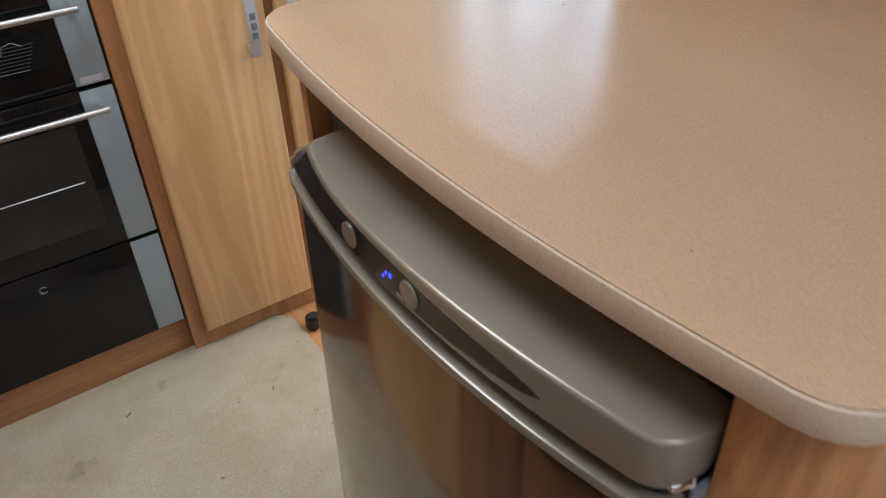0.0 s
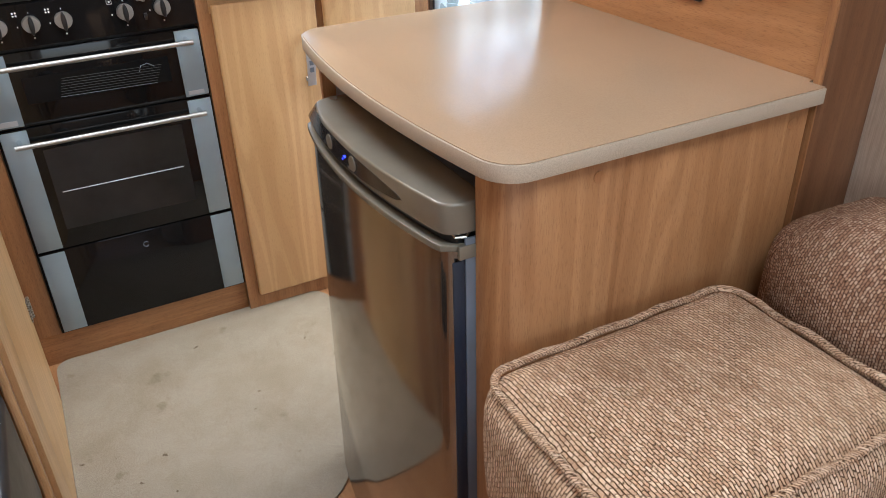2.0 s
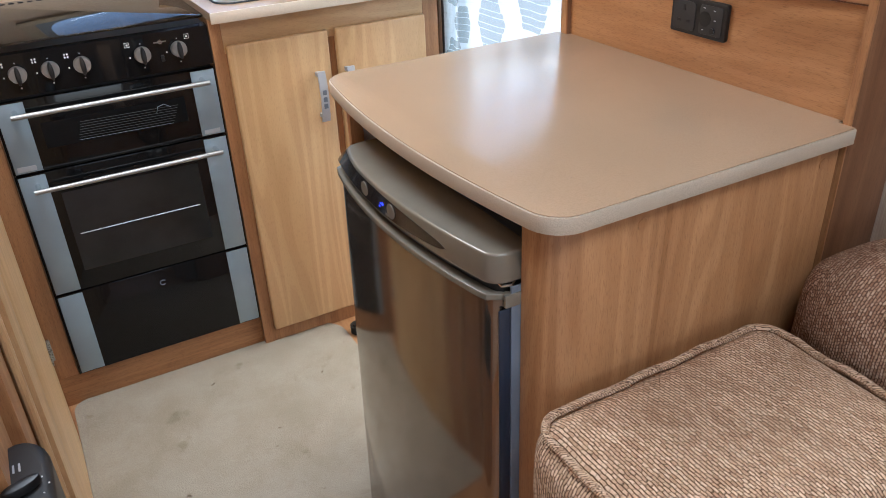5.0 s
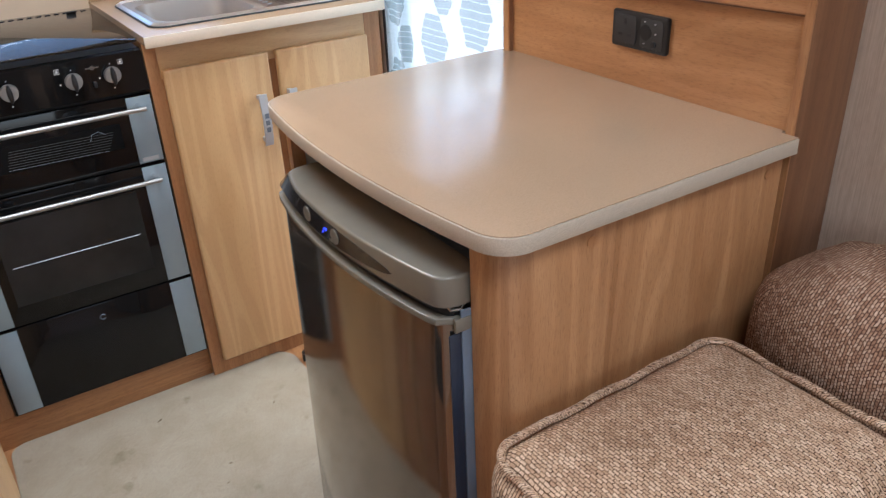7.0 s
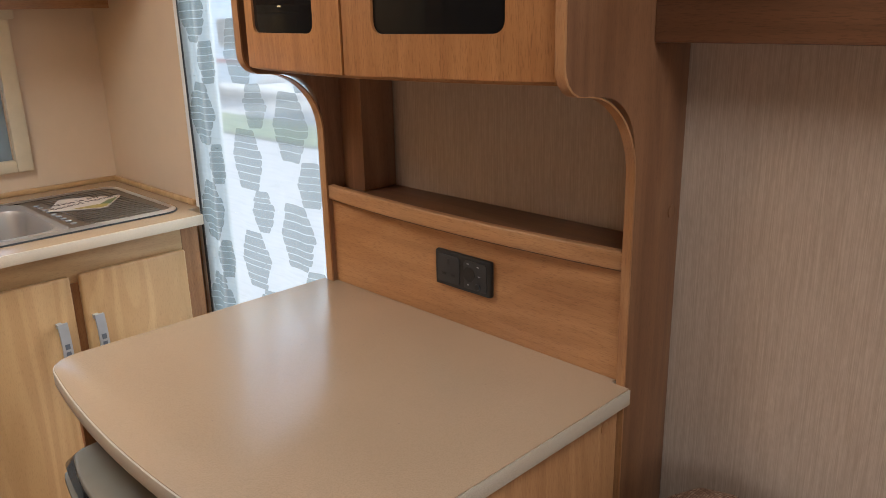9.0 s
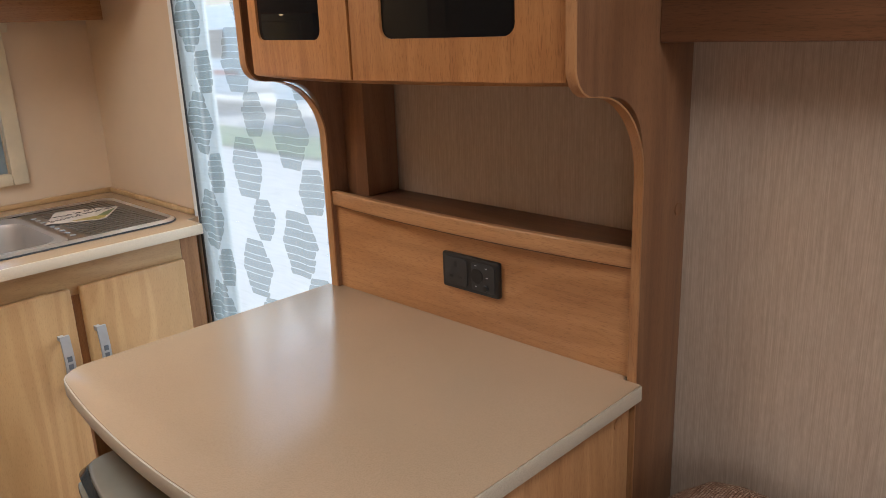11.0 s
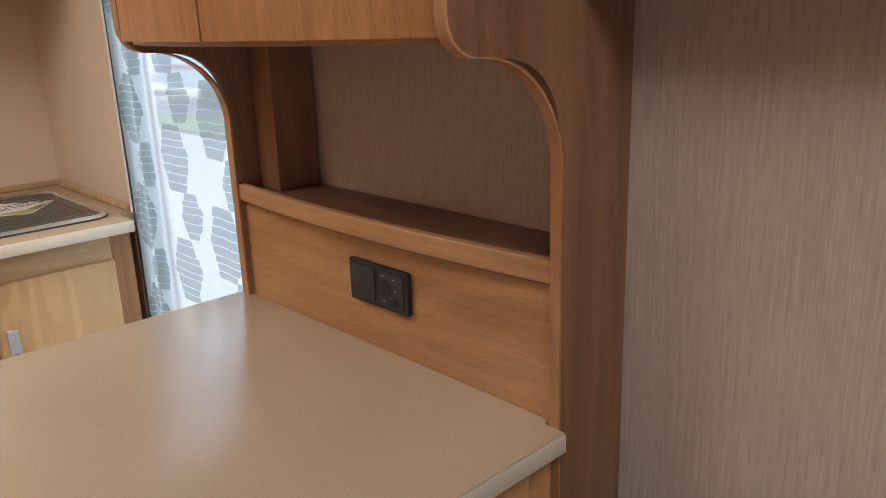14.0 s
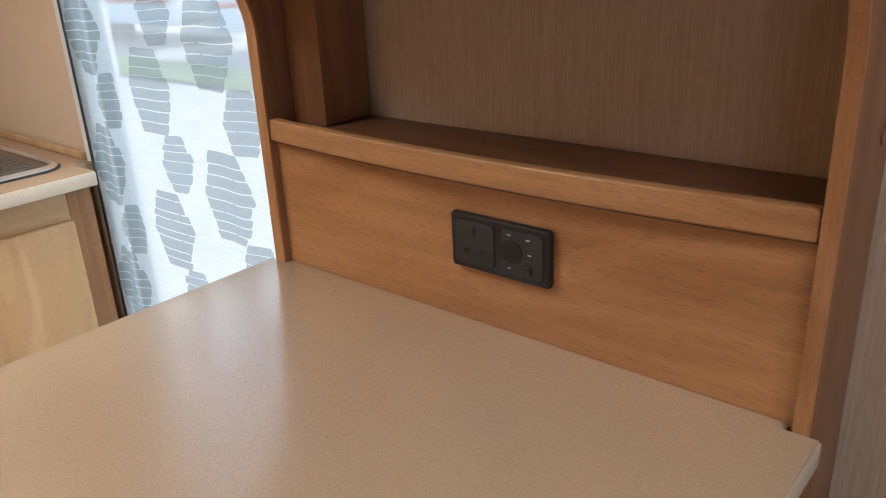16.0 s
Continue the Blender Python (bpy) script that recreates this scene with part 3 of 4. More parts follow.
part("base", box(0.856, 0.929, -2.6, 0.1020, 1.402, 1.418), M_BROWN_Y, lock)


# ---- fridge ----
FY0, FY1 = 0.172, 0.676


def fbow(y, off=0.0, r=0.022):
    x = 0.258 + 0.46 * (y - MID) ** 2 + off
    for e in (FY0, FY1):
        g = r - abs(y - e)
        if g > 0:
            x += r - math.sqrt(max(0, r * r - g * g))
    return x


def fridge_slice(y0, y1, off=0.0, back=0.345):
    ys = list(np.linspace(y0, y0 + 0.022, 8)) + list(np.linspace(y0 + 0.03, y1 - 0.03, 24)) + list(np.linspace(y1 - 0.022, y1, 8))
    return [(fbow(y, off), y) for y in ys] + [(back, y1), (back, y0)]


fr = thing("fridge", (0.5, MID, 0.02), "grey metallic caravan fridge with blue-lit control strip", "fridge")
part("body", box(0.3465, 0.785, 0.124, 0.726, 0.02, 0.882, 0.003), M_FRAME, fr)
part("frame_strip", box(0.3095, 0.3455, 0.1680, 0.1715, 0.03, 0.842, 0.001), M_FRAME, fr, "blue-grey side strip of the fridge")
part("frame_strip", box(0.330, 0.3455, 0.668, 0.6805, 0.03, 0.842, 0.002), M_FRAME, fr)


def lean(bm):
    """The door stands a little further out at its foot."""
    for v in bm.verts:
        if v.co.x < 0.34:
            v.co.x -= 0.015 * (0.826 - v.co.z) / 0.78
    return bm


door = part("door", lean(prism(fridge_slice(FY0, FY1, 0.006), "z", 0.045, 0.826, 0.003)), M_FRIDGE, fr, "glossy grey metallic door")


def slant(bm):
    """The hinge end of the control panel leans inwards towards its top."""
    for v in bm.verts:
        if v.co.y > 0.52:
            v.co.y -= 0.065 * (v.co.y - 0.52) / 0.16 * max(0, (v.co.z - 0.846) / 0.042)
    return bm


head = part("control_panel", slant(prism(fridge_slice(FY0, FY1), "z", 0.846, 0.889, 0.0035, 3)), M_HEAD, fr, "silver-grey control panel")
part("grip_gap", prism(fridge_slice(FY0 + 0.006, FY1 - 0.006, 0.012), "z", 0.826, 0.8462), M_BLACK, fr, "dark finger grip")
lipline = [(fbow(y, -0.003), y) for y in np.linspace(FY0, FY1, 40)]
part("door_lip", prism(lipline + [(x + 0.016, y) for x, y in reversed(lipline)], "z", 0.8225, 0.8325, 0.002), M_HEAD, door, "silver-grey grip lip")
part("door_edge", box(0.292, 0.3088, 0.1690, 0.1716, 0.05, 0.812, 0.001), M_EDGE, door, "blue-grey plastic door edge")
part("latch", box(0.300, 0.328, 0.1665, 0.1725, 0.814, 0.833, 0.0015), M_HEAD, door)
part("hinge_pin", tube([(0.300, 0.190, 0.846), (0.300, 0.176, 0.843), (0.312, 0.172, 0.843), (0.325, 0.180, 0.846)], 0.0022), M_CHROME, fr)


def on_face(pts, lift):
    """An outline of (y, z) laid on the bowed face of the control panel."""
    bm = bmesh.new()
    a = [bm.verts.new((fbow(y) - lift, y, z)) for y, z in pts]
    b = [bm.verts.new((fbow(y) + 0.002, y, z)) for y, z in pts]
    n = len(pts) // 2
    for L in (a, b):
        for i in range(n - 1):
            bm.faces.new((L[i], L[i + 1], L[-2 - i], L[-1 - i]))
    for i in range(len(pts)):
        j = (i + 1) % len(pts)
        bm.faces.new((a[i], a[j], b[j], b[i]))
    bmesh.ops.recalc_face_normals(bm, faces=bm.faces[:])
    return bm


ys = list(np.linspace(0.262, 0.666, 34))
hi = [(y, 0.864 + 0.018 * max(0, math.sin(min(1.0, (y - 0.262) / 0.24) * math.pi / 2)) ** 0.55) for y in ys]
lo = [(y, 0.864 - 0.0135 * max(0, math.sin(min(1.0, (y - 0.262) / 0.2) * math.pi / 2)) ** 0.5) for y in ys]
lens = part("control_lens", slant(on_face(hi + lo[::-1], 0.0006)), M_LENS, head, "smoked dark display strip")
for y in (0.487, 0.395):
    part("button", turned(disc((0, 0, 0), (-1, 0, 0), 0.0115, 0.0022, 24, 0.0006), Matrix.Translation((fbow(y), y, 0.866))), M_HEAD, head, "round grey button")
m_led = mat("blue_display_light", 0.4, 0, (0.02, 0.03, 0.4))
bsdf(m_led).inputs["Emission Color"].default_value = (0.02, 0.04, 1, 1)
bsdf(m_led).inputs["Emission Strength"].default_value = 4.0
for y, z, r in ((0.427, 0.866, 0.0012), (0.421, 0.867, 0.0021), (0.432, 0.860, 0.0014)):
    part("display_light", turned(disc((0, 0, 0), (-1, 0, 0), r, 0.0014, 10), Matrix.Translation((fbow(y), y, z))), m_led, head, "lit blue indicator")
part("display_mark", box(fbow(0.409) - 0.0012, fbow(0.409), 0.404, 0.413, 0.853, 0.857), M_HEAD, head)

# ---- socket outlet on the back panel ----
sock = thing("socket", (0.822, 0.402, 1.05), "black twin wall socket on the oak panel", "socket")
SX = 0.822
part("frame", prism(rounded(0.3385, 0.4555, 1.0235, 1.0815, 0.004, 3), "x", SX - 0.009, SX, 0.003), M_BLACK, sock)
for y0, y1 in ((0.4015, 0.4485), (0.3455, 0.3925)):
    part("insert", prism(rounded(y0, y1, 1.0300, 1.0750, 0.005, 3), "x", SX - 0.0105, SX - 0.008, 0.0008), M_DARK, sock)
for y, z, w, h in ((0.4250, 1.0655, 0.0045, 0.0095), (0.4345, 1.0445, 0.0075, 0.004), (0.4155, 1.0445, 0.0075, 0.004)):
    part("pin_hole", box(SX - 0.0109, SX - 0.0100, y - w / 2, y + w / 2, z - h / 2, z + h / 2), M_BLACK, sock)
part("aerial_hole", turned(disc((0, 0, 0), (-1, 0, 0), 0.0118, 0.0006, 24), Matrix.Translation((SX - 0.0105, 0.3805, 1.0540))), M_BLACK, sock)
part("aerial_plug", turned(disc((0, 0, 0), (-1, 0, 0), 0.0050, 0.003, 16, 0.0006), Matrix.Translation((SX - 0.0105, 0.3620, 1.0380))), M_BLACK, sock)
part("plug_ring", tube([(SX - 0.0125, 0.3620 + 0.0046 * math.cos(q), 1.0380 + 0.0046 * math.sin(q)) for q in np.linspace(0, 2 * math.pi, 15)[:-1]], 0.0005, 5, True), M_FRAME, sock, "grey ring of the aerial outlet")
for y, z in ((0.3830, 1.0705), (0.3620, 1.0690), (0.3600, 1.0545), (0.3830, 1.0370)):
    part("marking", box(SX - 0.0109, SX - 0.0104, y - 0.002, y + 0.002, z - 0.0006, z + 0.0006), M_GREY_HANDLE, sock)


# ---- kitchen units ----
KF = 1.405
kit = thing("sink_cabinet", (0.58, 1.7, 0), "pale maple sink cabinet with two closed doors", "cabinet")
part("side_panel", box(0.272, 0.292, KF + 0.0185, NORTH - 0.003, 0.0, 0.946), M_BROWN, kit)
part("side_panel", box(0.872, 0.890, KF + 0.0185, NORTH - 0.003, 0.0, 0.946), M_BROWN, kit)
part("face_frame", join(box(0.272, 0.300, KF - 0.0005, KF + 0.018, 0.0, 0.946), box(0.300, 0.320, KF + 0.0005, KF + 0.018, 0.0, 0.8595), box(0.845, 0.890, KF - 0.0005, KF + 0.018, 0.0, 0.946),
                        box(0.825, 0.845, KF + 0.0005, KF + 0.018, 0.0, 0.8595), box(0.550, 0.598, KF - 0.0003, KF + 0.018, 0.0, 0.8595), box(0.320, 0.550, KF + 0.0005, KF + 0.018, 0.0, 0.06), box(0.598, 0.825, KF + 0.0005, KF + 0.018, 0.0, 0.06)), M_BROWN, kit)
part("top_rail", box(0.3005, 0.8445, KF - 0.0005, KF + 0.016, 0.860, 0.946, 0.001), M_PALE_X, kit)
for x0, x1, hx in ((0.303, 0.563, 0.522), (0.583, 0.843, 0.604)):
    d = part("door", box(x0, x1, KF - 0.018, KF - 0.001, 0.052, 0.882, 0.006, 3), M_PALE, kit)
    y = KF - 0.018
    hpts = [(hx, y - 0.030 - 0.010 * math.cos((z - 0.722) / 0.066 * 1.5), z) for z in np.linspace(0.656, 0.788, 13)]
    hb = bmesh.new()
    for i, (px, py, pz) in enumerate(hpts):
        for sx, sy in ((-0.0105, 0), (0.0105, 0), (0.0105, 0.006), (-0.0105, 0.006)):
            hb.verts.new((px + sx, py + sy, pz))
    hb.verts.ensure_lookup_table()
    for i in range(12):
        for k in range(4):
            hb.faces.new((hb.verts[4 * i + k], hb.verts[4 * i + (k + 1) % 4], hb.verts[4 * i + 4 + (k + 1) % 4], hb.verts[4 * i + 4 + k]))
    hb.faces.new(hb.verts[:4])
    hb.faces.new(hb.verts[-4:])
    bmesh.ops.recalc_face_normals(hb, faces=hb.faces[:])
    h = part("handle", join(hb, box(hx - 0.006, hx + 0.006, y - 0.030, y, 0.662, 0.672), box(hx - 0.006, hx + 0.006, y - 0.030, y, 0.772, 0.782)), M_GREY_HANDLE, d, "curved silver-grey handle")
    for z in (0.700, 0.718, 0.736):
        part("inlay", box(hx - 0.005, hx + 0.005, y - 0.0412, y - 0.036, z - 0.006, z + 0.006), M_FRAME, d, "small dark square inlay")

ktop = thing("kitchen_worktop", (0.58, 1.65, 0.94), "beige speckled kitchen worktop with a pale front edge", "worktop", shift=(0, 0, 0.007))
bowl = (0.338, 0.596, 1.470, 1.770)
sl = join(box(0.272, bowl[0], KF - 0.045, NORTH - 0.003, 0.940, 0.9615), box(bowl[1], 0.886, KF - 0.045, NORTH - 0.003, 0.940, 0.9615), box(0.886, 0.926, KF + 0.03, NORTH - 0.003, 0.940, 0.9615),
          box(bowl[0], bowl[1], KF - 0.045, bowl[2], 0.940, 0.9615), box(bowl[0], bowl[1], bowl[3], NORTH - 0.003, 0.940, 0.9615))
part("slab", sl, M_TOP, ktop)
part("front_edge", box(0.270, 0.886, KF - 0.048, KF - 0.045, 0.9365, 0.9618, 0.001), M_CREAM_TOP, ktop, "cream edge strip")
part("upstand", box(0.272, 0.926, NORTH - 0.014, NORTH - 0.003, 0.9616, 0.976, 0.003), M_PALE_X, ktop, "low pale wood upstand")
part("upstand", box(0.915, 0.927, KF + 0.06, NORTH - 0.015, 0.9616, 0.976, 0.003), M_PALE, ktop)

sink = thing("sink", (0.6, 1.65, 0.955), "stainless steel inset sink with ribbed drainer", "sink", shift=(-0.014, -0.03, 0.007))
rim_o, rim_i = rounded(0.326, 0.884, 1.462, 1.872, 0.045, 8), rounded(0.340, 0.870, 1.476, 1.858, 0.036, 8)
bm = bmesh.new()
rings = [[bm.verts.new((x, y, z)) for x, y in pts] for pts, z in ((rim_o, 0.9625), (rim_o, 0.9665), (rounded(0.334, 0.876, 1.470, 1.864, 0.04, 8), 0.9715), (rim_i, 0.9665))]
for a, b in zip(rings, rings[1:]):
    for i in range(len(a)):
        bm.faces.new((a[i], a[(i + 1) % len(a)], b[(i + 1) % len(a)], b[i]))
part("rim", bm, M_RIM, sink)
# dark tube laid round the rim as its shadow gap
part("rim_shadow_line", tube([(x, y, 0.9632) for x, y in rounded(0.3245, 0.8855, 1.4605, 1.8735, 0.046, 8)], 0.0022, 6, True), M_SEAL_SHADE, sink, "dark line drawn for the shadow gap under the rim")
bm = bmesh.new()
bo = rounded(0.356, 0.606, 1.505, 1.795, 0.05, 8)
levels = [(rounded(0.340, 0.622, 1.476, 1.858, 0.036, 8), 0.9665), (bo, 0.9655), (rounded(0.360, 0.602, 1.509, 1.791, 0.05, 8), 0.955), (rounded(0.368, 0.594, 1.518, 1.782, 0.05, 8), 0.84), (rounded(0.40, 0.562, 1.55, 1.75, 0.05, 8), 0.826)]
rings = [[bm.verts.new((x, y, z)) for x, y in pts] for pts, z in levels]
for a, b in zip(rings, rings[1:]):
    for i in range(len(a)):
        bm.faces.new((a[i], a[(i + 1) % len(a)], b[(i + 1) % len(a)], b[i]))
bm.faces.new(rings[-1])
bmesh.ops.recalc_face_normals(bm, faces=bm.faces[:])
part("bowl", bm, M_TRAY, sink)
# the brown of reflected wood is put into the drainer's base colour
M_DRAIN = brushed("steel_with_wood_reflection", (0.33, 0.295, 0.26), 0.32, "x", 0.4)
part("drainer", box(0.6222, 0.871, 1.476, 1.859, 0.963, 0.9655), M_DRAIN, sink)
for i in range(17):
    y = 1.50 + i * 0.0205
    part("rib", prism([(0.664, 0.9655), (0.660 + 0.19, 0.9655), (0.656 + 0.19, 0.9675), (0.668, 0.9675)], "y", y, y + 0.010, 0.0), M_DRAIN, sink)
for i in range(9):
    part("overflow_slot", box(0.638, 0.650, 1.53 + i * 0.032, 1.5385 + i * 0.032, 0.9655, 0.968, 0.0008), M_GREY_HANDLE, sink)

card = thing("card", (0.733, 1.676, 0.968), "printed greeting card lying on the drainer", "card", shift=(-0.006, 0.004, 0.007))
CM = Matrix.Translation((0.733, 1.676, 0.9682)) @ pose(0, 0, 0, 0, 0, 12)
m_card = worn("matt_card", (0.74, 0.63, 0.52), 0.6, 0, 0.12, 60.0)
m_ink = worn("dark_ink", (0.10, 0.07, 0.06), 0.7)
m_gold = worn("yellow_print", (0.55, 0.40, 0.10), 0.6, 0, 0.4, 90.0)
m_green = worn("green_print", (0.22, 0.25, 0.09), 0.6, 0, 0.4, 90.0)
part("sheet", turned(prism([(-0.105, 0.0), (-0.012, -0.085), (0.008, -0.085), (0.105, 0.0), (0.012, 0.085), (-0.02, 0.095), (-0.03, 0.085)], "z", 0, 0.0012), CM), m_card, card)
part("printed_patch", turned(prism([(-0.06, -0.030), (-0.012, -0.078), (0.008, -0.078), (0.03, -0.055), (0.0, -0.04)], "z", 0.0012, 0.0016), CM), m_gold, card)
part("printed_patch", turned(prism([(0.01, -0.045), (0.03, -0.06), (0.09, -0.008), (0.05, -0.02)], "z", 0.0012, 0.0016), CM), m_green, card)


def lettering(text, size, m, parent):
    cu = bpy.data.curves.new("t", "FONT")
    cu.body, cu.size, cu.align_x, cu.extrude = text, size, "CENTER", 0.0002
    ob = bpy.data.objects.new("t", cu)
    scene.collection.objects.link(ob)
    me = bpy.data.meshes.new_from_object(ob.evaluated_get(bpy.context.evaluated_depsgraph_get()))
    bpy.data.objects.remove(ob)
    bm = bmesh.new()
    bm.from_mesh(me)
    bpy.data.meshes.remove(me)
    return part("writing", turned(bm, m), m_ink, parent)


lettering("This is my", 0.030, CM @ Matrix.Translation((0.0, 0.030, 0.0016)), card)
lettering("Second Home!", 0.030, CM @ Matrix.Translation((0.0, 0.000, 0.0016)), card)

tap = thing("tap", (0.385, 1.90, 0.9618), "chrome single-lever kitchen tap", "tap", shift=(0, -0.01, 0.007))
part("base", disc((0.385, 1.90, 0.9618), (0, 0, 1), 0.024, 0.012, 20, 0.002), M_CHROME, tap)
part("column", disc((0.385, 1.90, 0.972), (0, 0, 1), 0.017, 0.085, 20, 0.003), M_CHROME, tap)
part("spout", tube([(0.385, 1.90, 0.985), (0.41, 1.86, 1.00), (0.455, 1.80, 1.045), (0.475, 1.775, 1.052), (0.482, 1.765, 1.035)], 0.011, 12), M_CHROME, tap)
part("lever", turned(box(-0.012, 0.012, -0.06, 0.015, 0, 0.009, 0.003), pose(0.392, 1.895, 1.060, -10, 0, 55)), M_CHROME, tap)

# ---- cooker ----
CX0, CX1, CF = -0.222, 0.270, 1.410
ck = thing("cooker", (0.024, 1.68, 0.09), "black gas cooker with two ovens and steel handles", "cooker")
part("body", box(CX0 + 0.004, CX1 - 0.004, CF + 0.018, NORTH - 0.01, 0.092, 0.925), M_BLACK, ck)
part("panel", prism([(CF + 0.018, 0.843), (CF - 0.006, 0.843), (CF - 0.002, 0.934), (CF + 0.018, 0.938)], "x", CX0, CX1, 0.002), M_GLOSS, ck, "black control fascia")
for z0, z1, kind in ((0.664, 0.833, "grill_door"), (0.339, 0.660, "oven_door"), (0.097, 0.335, "drawer_front")):
    d = part(kind, box(CX0, CX1, CF, CF + 0.016, z0, z1, 0.002), M_GLOSS, ck, "black glass front with blue-grey side bands")
    for x0, x1 in ((CX0 + 0.006, CX0 + 0.064), (CX1 - 0.060, CX1 - 0.003)):
        part("side_band", box(x0, x1, CF - 0.0022, CF, z0 + 0.003, z1 - 0.003, 0.0008), M_BLUE_STEEL, d, "blue-grey side band")
    if kind != "drawer_front":
        hz = 0.809 if kind == "grill_door" else 0.631
        part("handle", tube([(-0.190, CF - 0.042, hz), (0.244, CF - 0.042, hz)], 0.0058, 12), M_ROD, d, "round steel bar handle")
        for x in (-0.180, 0.234):
            part("handle_post", tube([(x, CF, hz), (x, CF - 0.042, hz)], 0.006, 10), M_CHROME, d)
        part("window", box(CX0 + 0.085, CX1 - 0.085, CF - 0.0012, CF - 0.0002, z0 + 0.05, z1 - 0.058), M_OVEN_WINDOW if kind == "oven_door" else M_PANE, d, "dark viewing window")
    else:
        part("emblem", tube([(0.035 + 0.007 * math.cos(a), CF - 0.001, 0.296 + 0.007 * math.sin(a)) for a in np.linspace(0.6, 5.6, 14)], 0.0014, 6), M_FRAME, d)
for z in (0.489,):
    x0, x1 = CX0 + 0.10, CX1 - 0.10
    part("shelf_rail", tube([(x0, CF - 0.0016, z), (x1, CF - 0.0016, z)], 0.0014, 6), M_GREY_HANDLE, ck)
for k in range(8):
    part("rack_rod", tube([(-0.066 + 0.0015 * k, CF - 0.0016, 0.720 + 0.006 * k), (0.150 + 0.0025 * k, CF - 0.0016, 0.716 + 0.006 * k)], 0.0006, 5), M_DARK if k else M_FRAME, ck)
part("rack_handle", tube([(0.115, CF - 0.0018, 0.748), (0.120, CF - 0.0018, 0.762), (0.135, CF - 0.0018, 0.766), (0.150, CF - 0.0018, 0.757)], 0.0009, 6), M_FRAME, ck)
for k in range(20):
    part("vent_slot", box(CX0 + 0.03 + 0.0225 * k, CX0 + 0.044 + 0.0225 * k, NORTH - 0.0625, NORTH - 0.060, 0.9581, 0.9583), M_BLACK, ck)
part("maker_plate", box(CX0 + 0.012, CX0 + 0.052, CF - 0.0034, CF - 0.0022, 0.671, 0.683), M_GREY_HANDLE, ck)
part("maker_plate", box(CX1 - 0.052, CX1 - 0.014, CF - 0.0034, CF - 0.0022, 0.671, 0.681), M_GREY_HANDLE, ck)
for x in (-0.148, -0.082, -0.016, 0.115, 0.198):
    x -= 0.003
    kx = Matrix.Translation((x, CF - 0.005, 0.891))
    k = part("knob", turned(disc((0, 0, 0), (0, -1, 0), 0.0190, 0.014, 28, 0.002, 0.0175), kx), M_ROD, ck, "round steel control knob")
    part("grip", turned(prism([(0.0055 * math.cos(a), 0.0198 * math.sin(a)) for a in np.linspace(0, 2 * math.pi, 20)[:-1]], "y", -0.026, -0.010, 0.002), kx), M_BLACK, k, "dark finger grip")
    part("marking", box(x - 0.001, x + 0.001, CF - 0.0062, CF - 0.003, 0.914, 0.916), M_GREY_HANDLE, ck)
    if x < 0.05:
        for ix, iz in ((0, 0), (0.006, 0), (0, 0.006), (0.006, 0.006)):
            part("marking", disc((x - 0.031 + ix, CF - 0.003, 0.911 + iz), (0, -1, 0), 0.0021, 0.0022, 10), M_WHITE, ck)
    else:
        ux = x - 0.034 if x < 0.15 else x + 0.018
        part("marking", tube([(ux + px, CF - 0.0035, 0.911 + pz) for px, pz in ((0, 0), (0.010, 0), (0.010, 0.010), (0, 0.010))], 0.0009, 5, True), M_WHITE, ck)
        part("marking", box(ux + 0.003, ux + 0.007, CF - 0.0055, CF - 0.003, 0.914, 0.918), M_WHITE, ck)
    part("marking", box(x - 0.029, x - 0.0265, CF - 0.0062, CF - 0.003, 0.886, 0.8885), M_WHITE, ck)
    part("marking", box(x - 0.0015, x + 0.0015, CF - 0.0062, CF - 0.003, 0.859, 0.862), M_WHITE, ck)
part("igniter", box(0.152, 0.159, CF - 0.012, CF - 0.003, 0.868, 0.882, 0.001), M_BLACK, ck)
part("emblem", box(0.142, 0.170, CF - 0.0062, CF - 0.003, 0.911, 0.9135), M_STEEL, ck)
part("emblem", disc((0.156, CF - 0.004, 0.9125), (0, -1, 0), 0.005, 0.0028, 14), M_STEEL, ck)
part("hob", box(CX0 + 0.002, CX1 - 0.002, CF + 0.012, NORTH - 0.03, 0.926, 0.938, 0.003), M_ENAMEL, ck, "dark enamel hob plate")
for bx, by, br in ((-0.11, 1.55, 0.045), (0.15, 1.55, 0.036), (-0.11, 1.80, 0.036), (0.15, 1.80, 0.05)):
    part("burner", disc((bx, by, 0.938), (0, 0, 1), br, 0.012, 24, 0.003), M_BLACK, ck)
m_lid = glass("smoked_lid_glass", (0.36, 0.34, 0.32), 0.02, 0.6)
part("glass_lid", prism(rounded(CX0 + 0.003, CX1 - 0.003, CF - 0.004, NORTH - 0.05, 0.012, 4), "z", 0.953, 0.958, 0.001), m_lid, ck, "smoked glass hob lid, closed")
for x in (CX0 + 0.05, CX1 - 0.06):
    part("lid_hinge", box(x - 0.012, x + 0.012, NORTH - 0.076, NORTH - 0.066, 0.9581, 0.9590, 0.0003), M_BLACK, ck)

hous = thing("cooker_housing", (0.0, 1.5, 0), "brown oak housing and plinth round the cooker", "cabinet")
part("plinth", box(-0.31, 0.2715, KF + 0.018, KF + 0.032, 0.0, 0.0915, 0.001), M_BROWN_X, hous)
part("stile", box(-0.31, CX0 - 0.002, KF + 0.016, KF + 0.032, 0.0916, 1.20, 0.001), M_BROWN, hous)

lone("door_stop", disc((0.526, 1.318, 0.0005), (0, 0, 1), 0.019, 0.036, 20, 0.006), M_BLACK, "small black rubber door stop beside the carpet", "door stop")

